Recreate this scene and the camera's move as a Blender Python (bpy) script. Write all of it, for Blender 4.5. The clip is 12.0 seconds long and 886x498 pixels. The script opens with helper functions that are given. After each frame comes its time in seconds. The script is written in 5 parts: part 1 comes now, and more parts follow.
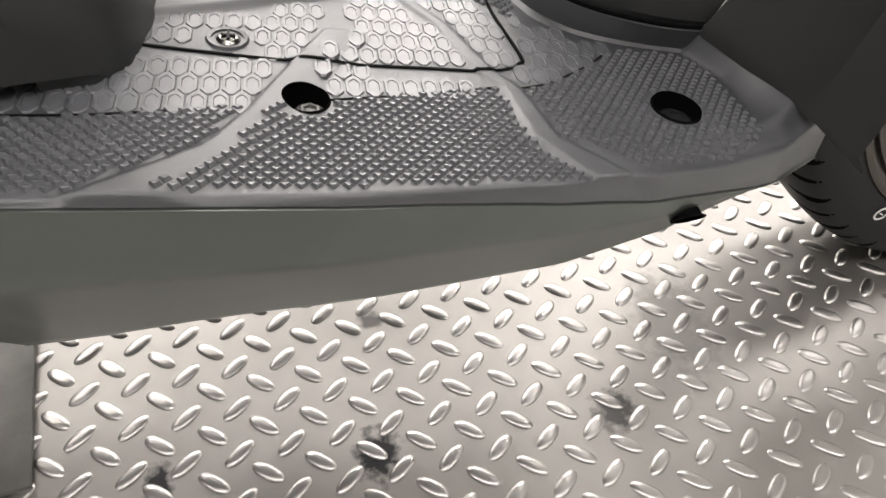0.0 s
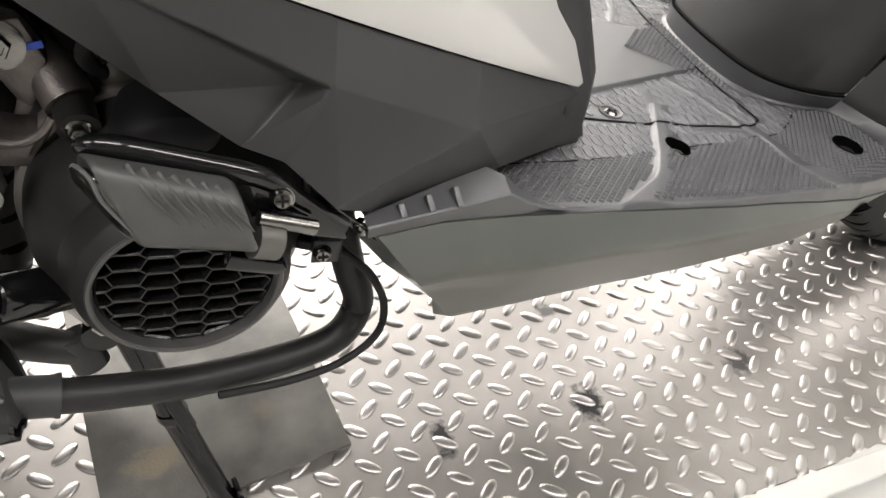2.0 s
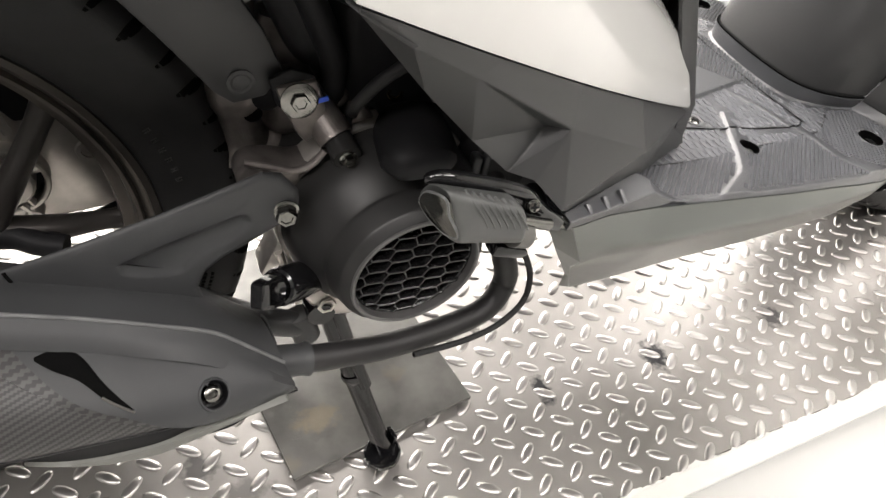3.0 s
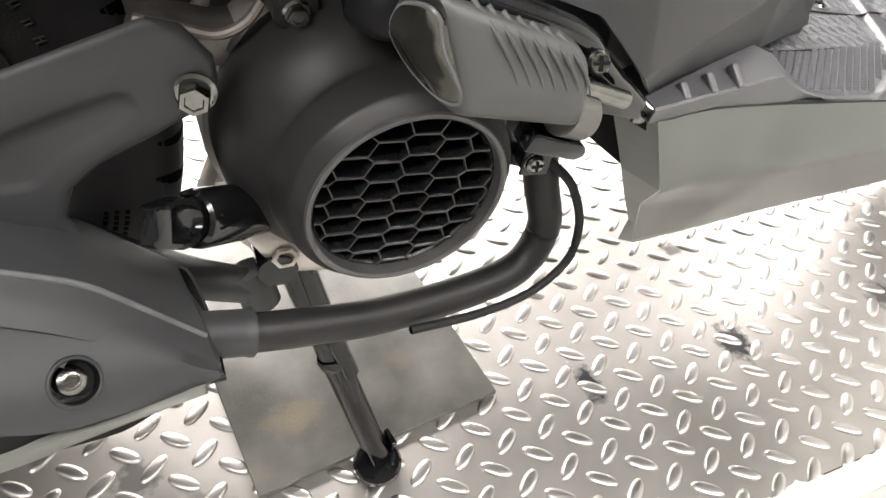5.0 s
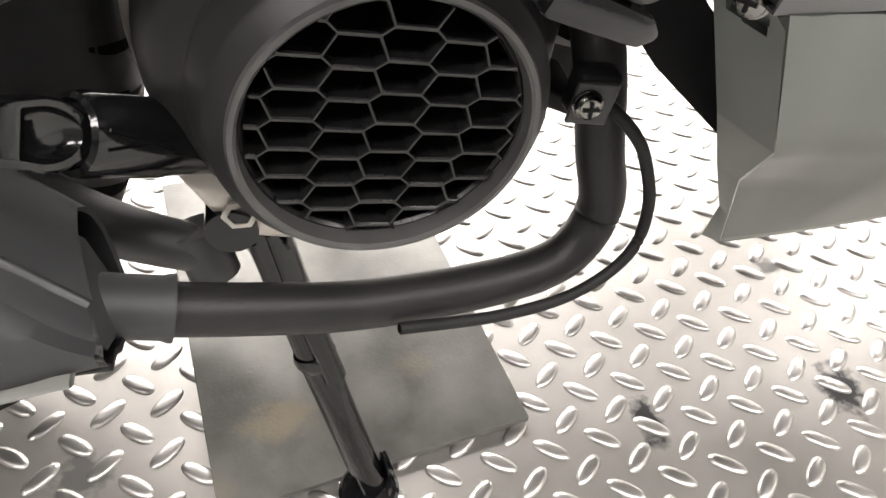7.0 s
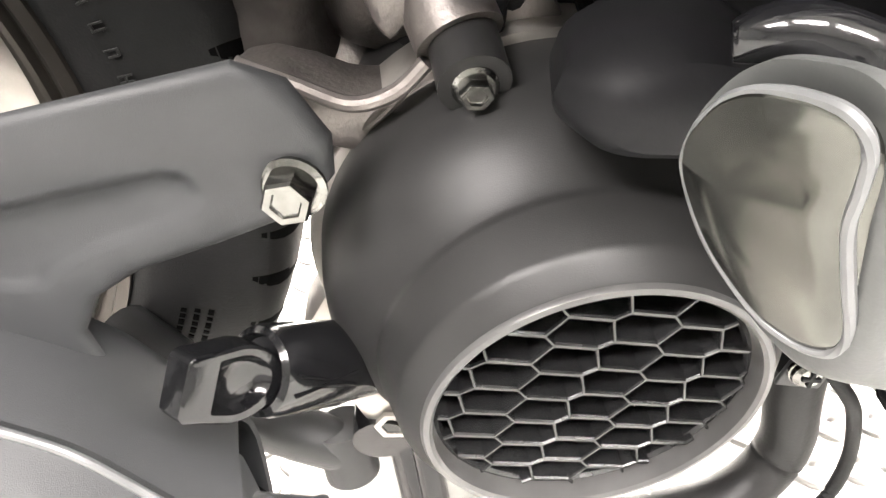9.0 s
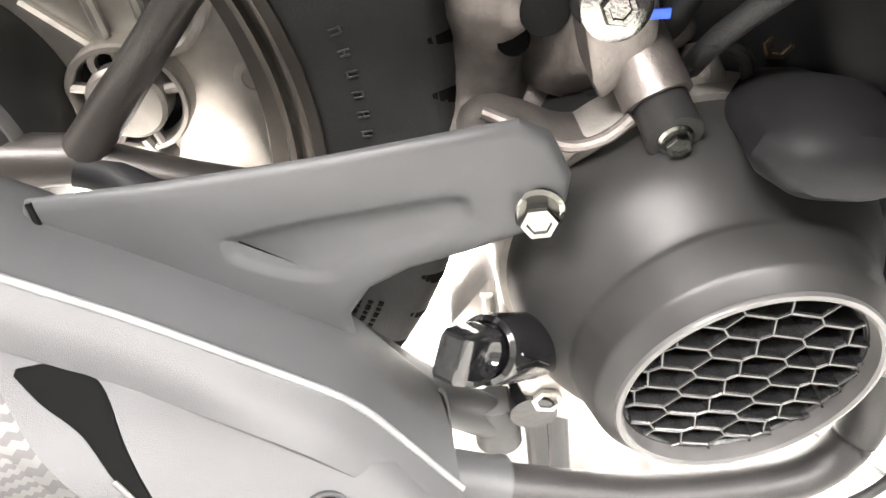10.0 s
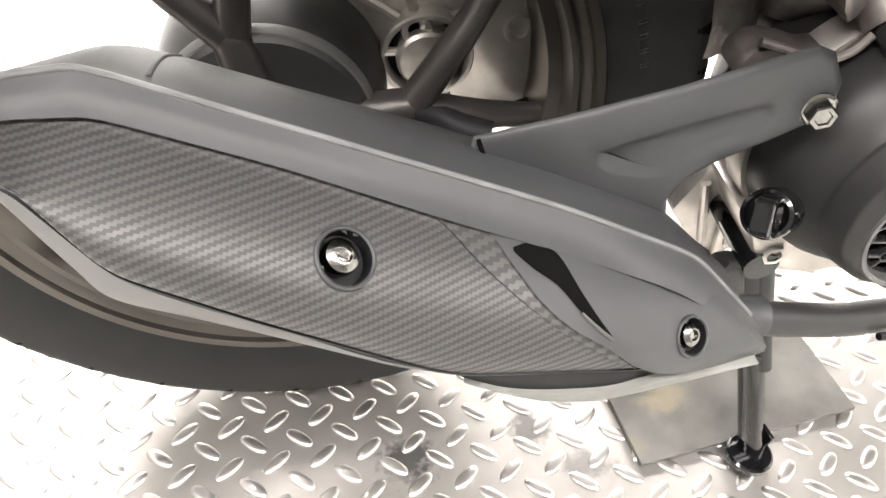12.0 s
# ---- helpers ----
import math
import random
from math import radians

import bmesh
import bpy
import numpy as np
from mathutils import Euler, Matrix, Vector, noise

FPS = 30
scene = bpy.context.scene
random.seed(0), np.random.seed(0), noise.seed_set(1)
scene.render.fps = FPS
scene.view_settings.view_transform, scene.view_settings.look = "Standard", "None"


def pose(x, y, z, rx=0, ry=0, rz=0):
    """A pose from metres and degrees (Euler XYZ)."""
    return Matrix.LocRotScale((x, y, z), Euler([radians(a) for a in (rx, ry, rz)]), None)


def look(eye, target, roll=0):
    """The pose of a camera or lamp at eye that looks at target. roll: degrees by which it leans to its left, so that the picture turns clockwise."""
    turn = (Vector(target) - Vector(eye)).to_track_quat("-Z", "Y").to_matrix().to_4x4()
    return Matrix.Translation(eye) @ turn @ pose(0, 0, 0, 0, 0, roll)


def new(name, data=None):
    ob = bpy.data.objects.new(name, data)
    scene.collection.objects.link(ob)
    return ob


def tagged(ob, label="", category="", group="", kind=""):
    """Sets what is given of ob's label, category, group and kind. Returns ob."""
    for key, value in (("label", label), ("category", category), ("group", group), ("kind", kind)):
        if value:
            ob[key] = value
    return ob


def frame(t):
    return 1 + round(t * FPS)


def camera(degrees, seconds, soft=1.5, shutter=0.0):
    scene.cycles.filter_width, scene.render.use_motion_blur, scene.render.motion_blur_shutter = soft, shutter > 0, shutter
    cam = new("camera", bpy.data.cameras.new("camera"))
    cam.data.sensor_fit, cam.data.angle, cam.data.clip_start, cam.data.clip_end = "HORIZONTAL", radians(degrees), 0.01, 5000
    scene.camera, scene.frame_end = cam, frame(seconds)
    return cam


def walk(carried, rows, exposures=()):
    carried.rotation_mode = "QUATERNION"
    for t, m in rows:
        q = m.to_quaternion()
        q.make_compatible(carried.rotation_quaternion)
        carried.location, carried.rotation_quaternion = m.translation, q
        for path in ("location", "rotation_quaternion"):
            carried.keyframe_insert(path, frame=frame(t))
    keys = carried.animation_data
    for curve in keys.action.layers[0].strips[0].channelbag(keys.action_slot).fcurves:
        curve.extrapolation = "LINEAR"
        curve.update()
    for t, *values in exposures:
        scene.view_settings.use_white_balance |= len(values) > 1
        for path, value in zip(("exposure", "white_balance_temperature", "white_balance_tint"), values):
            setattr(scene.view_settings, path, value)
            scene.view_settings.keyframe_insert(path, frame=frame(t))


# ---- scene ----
cam = camera(63.6, 12.0)
PATH = [
    (0, (0.022, -0.337, 0.47), (0.315, 0.985, -1.002), 3.4),
    (0.5, (-0.024, -0.349, 0.487), (0.287, 0.987, -0.968), 3.3),
    (1, (-0.073, -0.368, 0.505), (0.274, 0.981, -0.93), 4.1),
    (1.5, (-0.151, -0.394, 0.532), (0.279, 0.959, -0.877), 5.8),
    (2, (-0.275, -0.413, 0.563), (0.31, 0.914, -0.815), 8.3),
    (2.5, (-0.392, -0.441, 0.619), (0.277, 0.838, -0.766), 9.2),
    (3, (-0.436, -0.45, 0.642), (0.217, 0.813, -0.765), 8.3),
    (3.5, (-0.435, -0.438, 0.612), (0.207, 0.824, -0.8), 8.2),
    (3.7, (-0.426, -0.428, 0.596), (0.208, 0.834, -0.821), 8.0),
    (5.5, (-0.364, -0.354, 0.469), (0.142, 0.942, -0.969), 5.3),
    (6, (-0.354, -0.345, 0.449), (0.085, 0.977, -0.987), 4.6),
    (6.5, (-0.333, -0.334, 0.427), (0.073, 1.003, -1.005), 5.1),
    (6.7, (-0.321, -0.327, 0.417), (0.067, 1.008, -1.021), 5.2),
    (8.3, (-0.327, -0.273, 0.41), (-0.093, 1.185, -0.94), 4.0),
    (8.5, (-0.334, -0.266, 0.421), (-0.12, 1.211, -0.91), 4.2),
    (9, (-0.355, -0.259, 0.437), (-0.171, 1.255, -0.857), 5.5),
    (9.5, (-0.384, -0.274, 0.456), (-0.203, 1.246, -0.831), 6.5),
    (10, (-0.43, -0.298, 0.47), (-0.232, 1.218, -0.819), 7.8),
    (10.5, (-0.501, -0.318, 0.486), (-0.272, 1.163, -0.839), 7.4),
    (11, (-0.548, -0.342, 0.503), (-0.321, 1.085, -0.88), 6.5),
    (11.5, (-0.563, -0.357, 0.508), (-0.342, 1.037, -0.909), 4.8),
    (12, (-0.584, -0.369, 0.523), (-0.401, 0.997, -0.926), 2.2),
]
EXPO = [(0.0, 0.0), (1.0, 0.13), (1.5, 0.18), (2.0, 0.38), (2.5, 0.7), (3.5, 0.75), (5.5, 1.1), (6.0, 1.12), (6.5, 0.62), (6.9, 0.75), (8.3, 2.5), (9.0, 2.8), (9.5, 3.1), (10.0, 3.25), (10.5, 2.6), (11.0, 2.35), (11.5, 2.45), (12.0, 1.98)]
walk(cam, [(t, look(eye, target, roll)) for t, eye, target, roll in PATH], EXPO)

# ---- light ----
world = bpy.data.worlds.new("showroom_light")
scene.world = world
world.use_nodes = True
world.node_tree.nodes["Background"].inputs[0].default_value = (0.86, 0.93, 1.0, 1)
world.node_tree.nodes["Background"].inputs[1].default_value = 0.35


def unseen_lamp(x, y, z, sx, sy, watts, warm=(1.0, 0.943, 0.918)):
    data = bpy.data.lights.new("unseen_lamp", "AREA")
    data.shape, data.size, data.size_y, data.energy, data.color = "RECTANGLE", sx, sy, watts, warm
    lamp = new("unseen_lamp", data)
    lamp.matrix_world = pose(x, y, z)
    return lamp


# front, far and east lamps are added fill, unseen; middle row matches plate glints
for lx, ly, watts in ((-2.2, -1.5, 48), (0.0, -1.5, 42), (2.2, -1.5, 48), (-2.1, 1.5, 44), (0.0, 1.3, 36), (2.0, 1.3, 44), (-1.3, 3.95, 150), (1.4, 3.95, 150), (3.6, 2.2, 50)):
    unseen_lamp(lx, ly, 2.82, 1.7, 0.6, watts)


# ---- materials ----
def material(name, color, rough, metal=0.0, spread=0.12, scale=18.0, bump=0.0, bump_scale=900.0, coat=0.0, stains=None):
    """Two scales of variation: broad patches shift the colour and gloss, fine grain moves the surface."""
    m = bpy.data.materials.new(name)
    m.use_nodes = True
    t = m.node_tree
    b = t.nodes["Principled BSDF"]
    pos = t.nodes.new("ShaderNodeTexCoord")
    broad = t.nodes.new("ShaderNodeTexNoise")
    broad.inputs["Scale"].default_value, broad.inputs["Detail"].default_value = scale, 5
    t.links.new(pos.outputs["Object"], broad.inputs["Vector"])
    fine = t.nodes.new("ShaderNodeTexNoise")
    fine.inputs["Scale"].default_value, fine.inputs["Detail"].default_value = bump_scale, 3
    t.links.new(pos.outputs["Object"], fine.inputs["Vector"])
    ramp = t.nodes.new("ShaderNodeValToRGB")
    ramp.color_ramp.elements[0].position, ramp.color_ramp.elements[1].position = 0.3, 0.72
    ramp.color_ramp.elements[0].color = (*[c * (1 - spread) for c in color], 1)
    ramp.color_ramp.elements[1].color = (*[min(1, c * (1 + spread)) for c in color], 1)
    t.links.new(broad.outputs["Fac"], ramp.inputs["Fac"])
    t.links.new(ramp.outputs["Color"], b.inputs["Base Color"])
    r = t.nodes.new("ShaderNodeMapRange")
    r.inputs["To Min"].default_value, r.inputs["To Max"].default_value = max(0.03, rough * 0.85), min(1, rough * 1.15)
    t.links.new(broad.outputs["Fac"], r.inputs["Value"])
    t.links.new(r.outputs["Result"], b.inputs["Roughness"])
    b.inputs["Metallic"].default_value = metal
    b.inputs["Coat Weight"].default_value = coat
    b.inputs["Coat Roughness"].default_value = 0.06
    if bump:
        n = t.nodes.new("ShaderNodeBump")
        n.inputs["Strength"].default_value, n.inputs["Distance"].default_value = bump, 0.0006
        t.links.new(fine.outputs["Fac"], n.inputs["Height"])
        t.links.new(n.outputs["Normal"], b.inputs["Normal"])
    return m


def blend_spots(m, spots, color, rough=None, metal=None):
    """Lays smudges with ragged edges over a material: each spot is x, y, radius across and along, strength."""
    t = m.node_tree
    b = t.nodes["Principled BSDF"]
    pos = t.nodes.new("ShaderNodeTexCoord")
    wob = t.nodes.new("ShaderNodeTexNoise")
    wob.inputs["Scale"].default_value, wob.inputs["Detail"].default_value = 120, 6
    t.links.new(pos.outputs["Object"], wob.inputs["Vector"])
    total = None
    for x, y, rx, ry, k in spots:
        mp = t.nodes.new("ShaderNodeMapping")
        mp.vector_type = "POINT"
        mp.inputs["Location"].default_value = (-x / rx, -y / ry, 0)
        mp.inputs["Scale"].default_value = (1 / rx, 1 / ry, 0)
        t.links.new(pos.outputs["Object"], mp.inputs["Vector"])
        ln = t.nodes.new("ShaderNodeVectorMath")
        ln.operation = "LENGTH"
        t.links.new(mp.outputs["Vector"], ln.inputs[0])
        ad = t.nodes.new("ShaderNodeMath")
        ad.operation = "MULTIPLY_ADD"
        ad.inputs[1].default_value, ad.inputs[2].default_value = 1.9, -0.95
        t.links.new(wob.outputs["Fac"], ad.inputs[0])
        sm = t.nodes.new("ShaderNodeMath")
        sm.operation = "ADD"
        t.links.new(ln.outputs["Value"], sm.inputs[0])
        t.links.new(ad.outputs["Value"], sm.inputs[1])
        rg = t.nodes.new("ShaderNodeMapRange")
        rg.inputs["From Min"].default_value, rg.inputs["From Max"].default_value = 1.2, 0.62
        rg.inputs["To Min"].default_value, rg.inputs["To Max"].default_value = 0, k
        t.links.new(sm.outputs["Value"], rg.inputs["Value"])
        if total is None:
            total = rg.outputs["Result"]
        else:
            mx = t.nodes.new("ShaderNodeMath")
            mx.operation = "MAXIMUM"
            t.links.new(total, mx.inputs[0])
            t.links.new(rg.outputs["Result"], mx.inputs[1])
            total = mx.outputs["Value"]
    mix = t.nodes.new("ShaderNodeMix")
    mix.data_type = "RGBA"
    mix.inputs["B"].default_value = (*color, 1)
    t.links.new(b.inputs["Base Color"].links[0].from_socket, mix.inputs["A"])
    t.links.new(total, mix.inputs["Factor"])
    t.links.new(mix.outputs["Result"], b.inputs["Base Color"])
    if rough is not None:
        mr = t.nodes.new("ShaderNodeMix")
        mr.inputs["B"].default_value = rough
        t.links.new(b.inputs["Roughness"].links[0].from_socket, mr.inputs["A"])
        t.links.new(total, mr.inputs["Factor"])
        t.links.new(mr.outputs["Result"], b.inputs["Roughness"])
    if metal is not None:
        mm = t.nodes.new("ShaderNodeMapRange")
        mm.inputs["To Min"].default_value, mm.inputs["To Max"].default_value = b.inputs["Metallic"].default_value, metal
        t.links.new(total, mm.inputs["Value"])
        t.links.new(mm.outputs["Result"], b.inputs["Metallic"])


def carbon_twill(name, cell=0.0015):
    """Woven-look film: 2/2 twill cells, alternately dull and glossy, running along the silencer."""
    m = material(name, (0.05, 0.05, 0.05), 0.42, spread=0.1)
    t = m.node_tree
    b = t.nodes["Principled BSDF"]
    pos = t.nodes.new("ShaderNodeTexCoord")
    raw = t.nodes.new("ShaderNodeSeparateXYZ")
    t.links.new(pos.outputs["Object"], raw.inputs[0])
    down = t.nodes.new("ShaderNodeMath")
    down.operation = "MULTIPLY_ADD"
    down.inputs[1].default_value = 0.9
    t.links.new(raw.outputs["Y"], down.inputs[0])
    t.links.new(raw.outputs["Z"], down.inputs[2])
    laid = t.nodes.new("ShaderNodeCombineXYZ")
    t.links.new(raw.outputs["X"], laid.inputs["X"])
    t.links.new(down.outputs[0], laid.inputs["Z"])
    mp = t.nodes.new("ShaderNodeMapping")
    mp.inputs["Rotation"].default_value = (0, radians(CARBON_TURN), 0)
    t.links.new(laid.outputs[0], mp.inputs["Vector"])
    sep = t.nodes.new("ShaderNodeSeparateXYZ")
    t.links.new(mp.outputs["Vector"], sep.inputs[0])

    def op(kind, a, bb):
        n = t.nodes.new("ShaderNodeMath")
        n.operation = kind
        for k, v in enumerate((a, bb)):
            if v is None:
                continue
            if isinstance(v, (int, float)):
                n.inputs[k].default_value = v
            else:
                t.links.new(v, n.inputs[k])
        return n.outputs[0]

    u = op("FLOOR", op("DIVIDE", sep.outputs["X"], cell), None)
    v = op("FLOOR", op("DIVIDE", sep.outputs["Z"], cell), None)
    k = op("FLOORED_MODULO", op("SUBTRACT", u, v), 4)
    warp = op("LESS_THAN", k, 1.5)
    mix = t.nodes.new("ShaderNodeMix")
    mix.data_type = "RGBA"
    mix.inputs["A"].default_value, mix.inputs["B"].default_value = (0.022, 0.0217, 0.0214, 1), (0.046, 0.0452, 0.0443, 1)
    t.links.new(warp, mix.inputs["Factor"])
    t.links.new(mix.outputs["Result"], b.inputs["Base Color"])
    t.links.new(op("ADD", op("MULTIPLY", warp, -0.14), 0.54), b.inputs["Roughness"])
    b.inputs["Specular IOR Level"].default_value = 0.4
    n = t.nodes.new("ShaderNodeBump")
    n.inputs["Strength"].default_value, n.inputs["Distance"].default_value = 0.35, 0.0004
    t.links.new(warp, n.inputs["Height"])
    t.links.new(n.outputs["Normal"], b.inputs["Normal"])
    return m


CARBON_TURN = -20.0
BLACK = material("black_textured_plastic", (0.052, 0.054, 0.058), 0.34, spread=0.15, bump=0.35, bump_scale=2600)
TREAD = material("ribbed_black_plastic", (0.1, 0.1035, 0.111), 0.25, spread=0.15, bump=0.3, bump_scale=2400)
PANEL = material("dark_grey_plastic", (0.024, 0.0246, 0.0246), 0.42, spread=0.08, bump=0.3, bump_scale=3000)
GREYPAINT = material("matt_grey_paint", (0.1, 0.109, 0.1), 0.3, metal=0.55, spread=0.05, bump=0.08, bump_scale=4000, coat=0.12)
WHITE = material("pearl_white_paint", (0.46, 0.46, 0.442), 0.22, spread=0.02, coat=0.8)
DARK = material("black_pressed_steel", (0.009, 0.009, 0.0096), 0.5, spread=0.3, bump=0.1)
GLOSS = material("glossy_black_paint", (0.005, 0.005, 0.0055), 0.11, spread=0.3, scale=60, bump=0.15, bump_scale=300)
FANBLACK = material("satin_black_cover", (0.019, 0.0188, 0.0185), 0.4, spread=0.2, bump=0.1, bump_scale=2600)
FANGREY = material("edge_lit_satin_grey", (0.062, 0.061, 0.06), 0.3, spread=0.15, scale=60, bump=0.1, bump_scale=2600)
GRILLE = material("moulded_black_plastic", (0.014, 0.014, 0.0143), 0.25, spread=0.15, scale=60, bump=0.1, bump_scale=2400)
RUBBER = material("tyre_rubber", (0.013, 0.013, 0.013), 0.6, spread=0.25, scale=40, bump=0.4, bump_scale=1200)
PEG = material("grey_rubber", (0.06, 0.062, 0.06), 0.45, spread=0.12, scale=60, bump=0.08, bump_scale=1500)
RIM = material("bronze_grey_alloy", (0.085, 0.077, 0.068), 0.36, metal=0.75, spread=0.15, bump=0.1)
ALU = material("cast_aluminium", (0.52, 0.495, 0.46), 0.38, metal=0.8, spread=0.22, scale=45, bump=0.22, bump_scale=700)
CAST = material("dull_cast_aluminium", (0.17, 0.154, 0.144), 0.44, metal=0.75, spread=0.35, scale=55, bump=0.45, bump_scale=600)
ZINC = material("zinc_plated_steel", (0.2, 0.197, 0.185), 0.17, metal=1.0, spread=0.12, scale=300, bump=0.2)
BRASS = material("yellow_zinc_steel", (0.62, 0.52, 0.34), 0.22, metal=1.0, spread=0.12, scale=300)
SHIELD = material("silencer_grey_black", (0.036, 0.0373, 0.0385), 0.45, spread=0.1, bump=0.25, bump_scale=3200)
CARBON = carbon_twill("carbon_look_film")
COARSE = carbon_twill("coarse_carbon_look_film", 0.0025)
PIPE = material("heat_darkened_pipe", (0.016, 0.0155, 0.0155), 0.45, metal=0.0, spread=0.25, scale=30, bump=0.2)
PALE = material("pale_bare_metal", (0.13, 0.132, 0.12), 0.5, metal=0.0, spread=0.08)
# mottled grey metal stands in for streaky reflections on a glossy black end
CAP = material("reflection_mottled_cap", (0.1, 0.1, 0.09), 0.16, metal=0.9, spread=0.35, scale=70)
SPOKE = material("dark_bronze_spoke", (0.045, 0.041, 0.038), 0.36, metal=0.5, spread=0.15, bump=0.2, bump_scale=1500)
# paler than SHIELD: bright edge lines are put into the colour
PALE_EDGE = material("pale_grey_edge", (0.11, 0.112, 0.112), 0.3, spread=0.25, scale=60)
STRIP = material("satin_grey_metal", (0.12, 0.12, 0.117), 0.4, metal=0.5, spread=0.1)
CEIL = material("pale_ceiling_paint", (0.45, 0.45, 0.44), 0.8, spread=0.05, scale=3)

for dull in (FANBLACK, PIPE):
    dull.node_tree.nodes["Principled BSDF"].inputs["Specular IOR Level"].default_value = 0.3
for sheen in (BLACK, TREAD):
    sheen.node_tree.nodes["Principled BSDF"].inputs["Specular IOR Level"].default_value = 1.0
SHIELD.node_tree.nodes["Principled BSDF"].inputs["Specular IOR Level"].default_value = 0.35
DARK.node_tree.nodes["Principled BSDF"].inputs["Specular IOR Level"].default_value = 0.12
RUBBER.node_tree.nodes["Principled BSDF"].inputs["Specular IOR Level"].default_value = 0.25
# near-black without gloss: shade inside openings is put into the colour
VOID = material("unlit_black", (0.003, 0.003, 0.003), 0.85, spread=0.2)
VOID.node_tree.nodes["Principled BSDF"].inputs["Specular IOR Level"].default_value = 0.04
BLUE = material("blue_paint_mark", (0.02, 0.08, 0.55), 0.5)
MARK = material("white_paint_mark", (0.75, 0.75, 0.72), 0.5)
LETTER = material("moulded_letters", (0.02, 0.02, 0.02), 0.45)
# wider colour spread paints in the plate's broad blotchy reflections
PLATE = material("tread_plate_metal", (0.345, 0.332, 0.314), 0.5, metal=1.0, spread=0.15, scale=7, bump=0.12, bump_scale=260)
LOZENGE = material("tread_plate_lozenge", (0.45, 0.438, 0.421), 0.38, metal=1.0, spread=0.06, scale=30, bump=0.08, bump_scale=300)
STEEL = material("dull_steel_sheet", (0.11, 0.108, 0.1), 0.42, metal=0.5, spread=0.4, scale=20, bump=0.22, bump_scale=420)
FLOOR = material("white_floor_paint", (0.5, 0.5, 0.48), 0.35, spread=0.03, scale=4, bump=0.05, bump_scale=200)
WALL = material("grey_wall_paint", (0.24, 0.24, 0.235), 0.7, spread=0.03, scale=3, bump=0.1, bump_scale=150)
BOUNCEWALL = material("white_bounce_wall", (0.8, 0.8, 0.78), 0.6, spread=0.03, scale=3, bump=0.1, bump_scale=150)
SEALANT = material("white_sealant", (0.58, 0.58, 0.55), 0.4, spread=0.05)
SOOT = (0.012, 0.012, 0.013)
blend_spots(PLATE, [(0.036, -0.102, 0.016, 0.019, 1.0), (0.215, -0.094, 0.016, 0.017, 0.85), (-0.112, -0.106, 0.009, 0.02, 1.0),
                    (0.044, 0.015, 0.01, 0.008, 0.7), (-0.570, -0.101, 0.021, 0.019, 0.9), (-0.468, -0.083, 0.016, 0.015, 0.7),
                    (0.29, -0.02, 0.03, 0.05, 0.35), (-0.43, -0.118, 0.02, 0.012, 0.5)], SOOT, 0.45, 0.2)
blend_spots(STEEL, [(-0.352, -0.068, 0.022, 0.014, 0.55), (-0.26, -0.04, 0.012, 0.01, 0.25), (-0.39, -0.11, 0.012, 0.01, 0.25)], (0.16, 0.13, 0.08), 0.65, 0.3)


# ---- mesh helpers ----
def V(*a):
    return Vector(a)


def spline(pts, n):
    """n points of a smooth line through pts."""
    pts = [Vector(p) for p in pts]
    out = []
    for k in range(n):
        f = k / (n - 1) * (len(pts) - 1)
        i = min(int(f), len(pts) - 2)
        u = f - i
        a, b, c, d = pts[max(i - 1, 0)], pts[i], pts[i + 1], pts[min(i + 2, len(pts) - 1)]
        out.append(0.5 * (2 * b + (c - a) * u + (2 * a - 5 * b + 4 * c - d) * u * u + (3 * b - a - 3 * c + d) * u ** 3))
    return out


def lerp(x, *pairs):
    return float(np.interp(x, [p[0] for p in pairs], [p[1] for p in pairs]))


def sheet(rows, thick=0.0):
    """A surface through rows of points, with a thickness."""
    bm = bmesh.new()
    vs = [[bm.verts.new(p) for p in r] for r in rows]
    for a, b in zip(vs, vs[1:]):
        for i in range(len(a) - 1):
            bm.faces.new((a[i], a[i + 1], b[i + 1], b[i]))
    bmesh.ops.recalc_face_normals(bm, faces=bm.faces)
    if thick:
        bmesh.ops.solidify(bm, geom=bm.faces[:], thickness=thick)
    return bm


def loft(rings, caps=True):
    """A closed skin through rings of equal length."""
    bm = bmesh.new()
    vs = [[bm.verts.new(p) for p in r] for r in rings]
    n = len(vs[0])
    for a, b in zip(vs, vs[1:]):
        for i in range(n):
            bm.faces.new((a[i], a[(i + 1) % n], b[(i + 1) % n], b[i]))
    if caps:
        bm.faces.new(vs[0])
        bm.faces.new(vs[-1][::-1])
    bmesh.ops.recalc_face_normals(bm, faces=bm.faces)
    return bm


def tube(pts, radius, sides=16, n=None):
    """A round bar along a smooth line; radius may be a number or a function of 0..1."""
    pts = spline(pts, n or max(2, len(pts) * 6)) if len(pts) > 2 else [Vector(p) for p in pts]
    up = V(0.31, 0.2, 0.93)
    rings = []
    for k, p in enumerate(pts):
        d = (pts[min(k + 1, len(pts) - 1)] - pts[max(k - 1, 0)]).normalized()
        a = d.cross(up).normalized()
        b = d.cross(a)
        r = radius(k / (len(pts) - 1)) if callable(radius) else radius
        rings.append([p + (a * math.cos(q) + b * math.sin(q)) * r for q in (2 * math.pi * i / sides for i in range(sides))])
    return loft(rings)


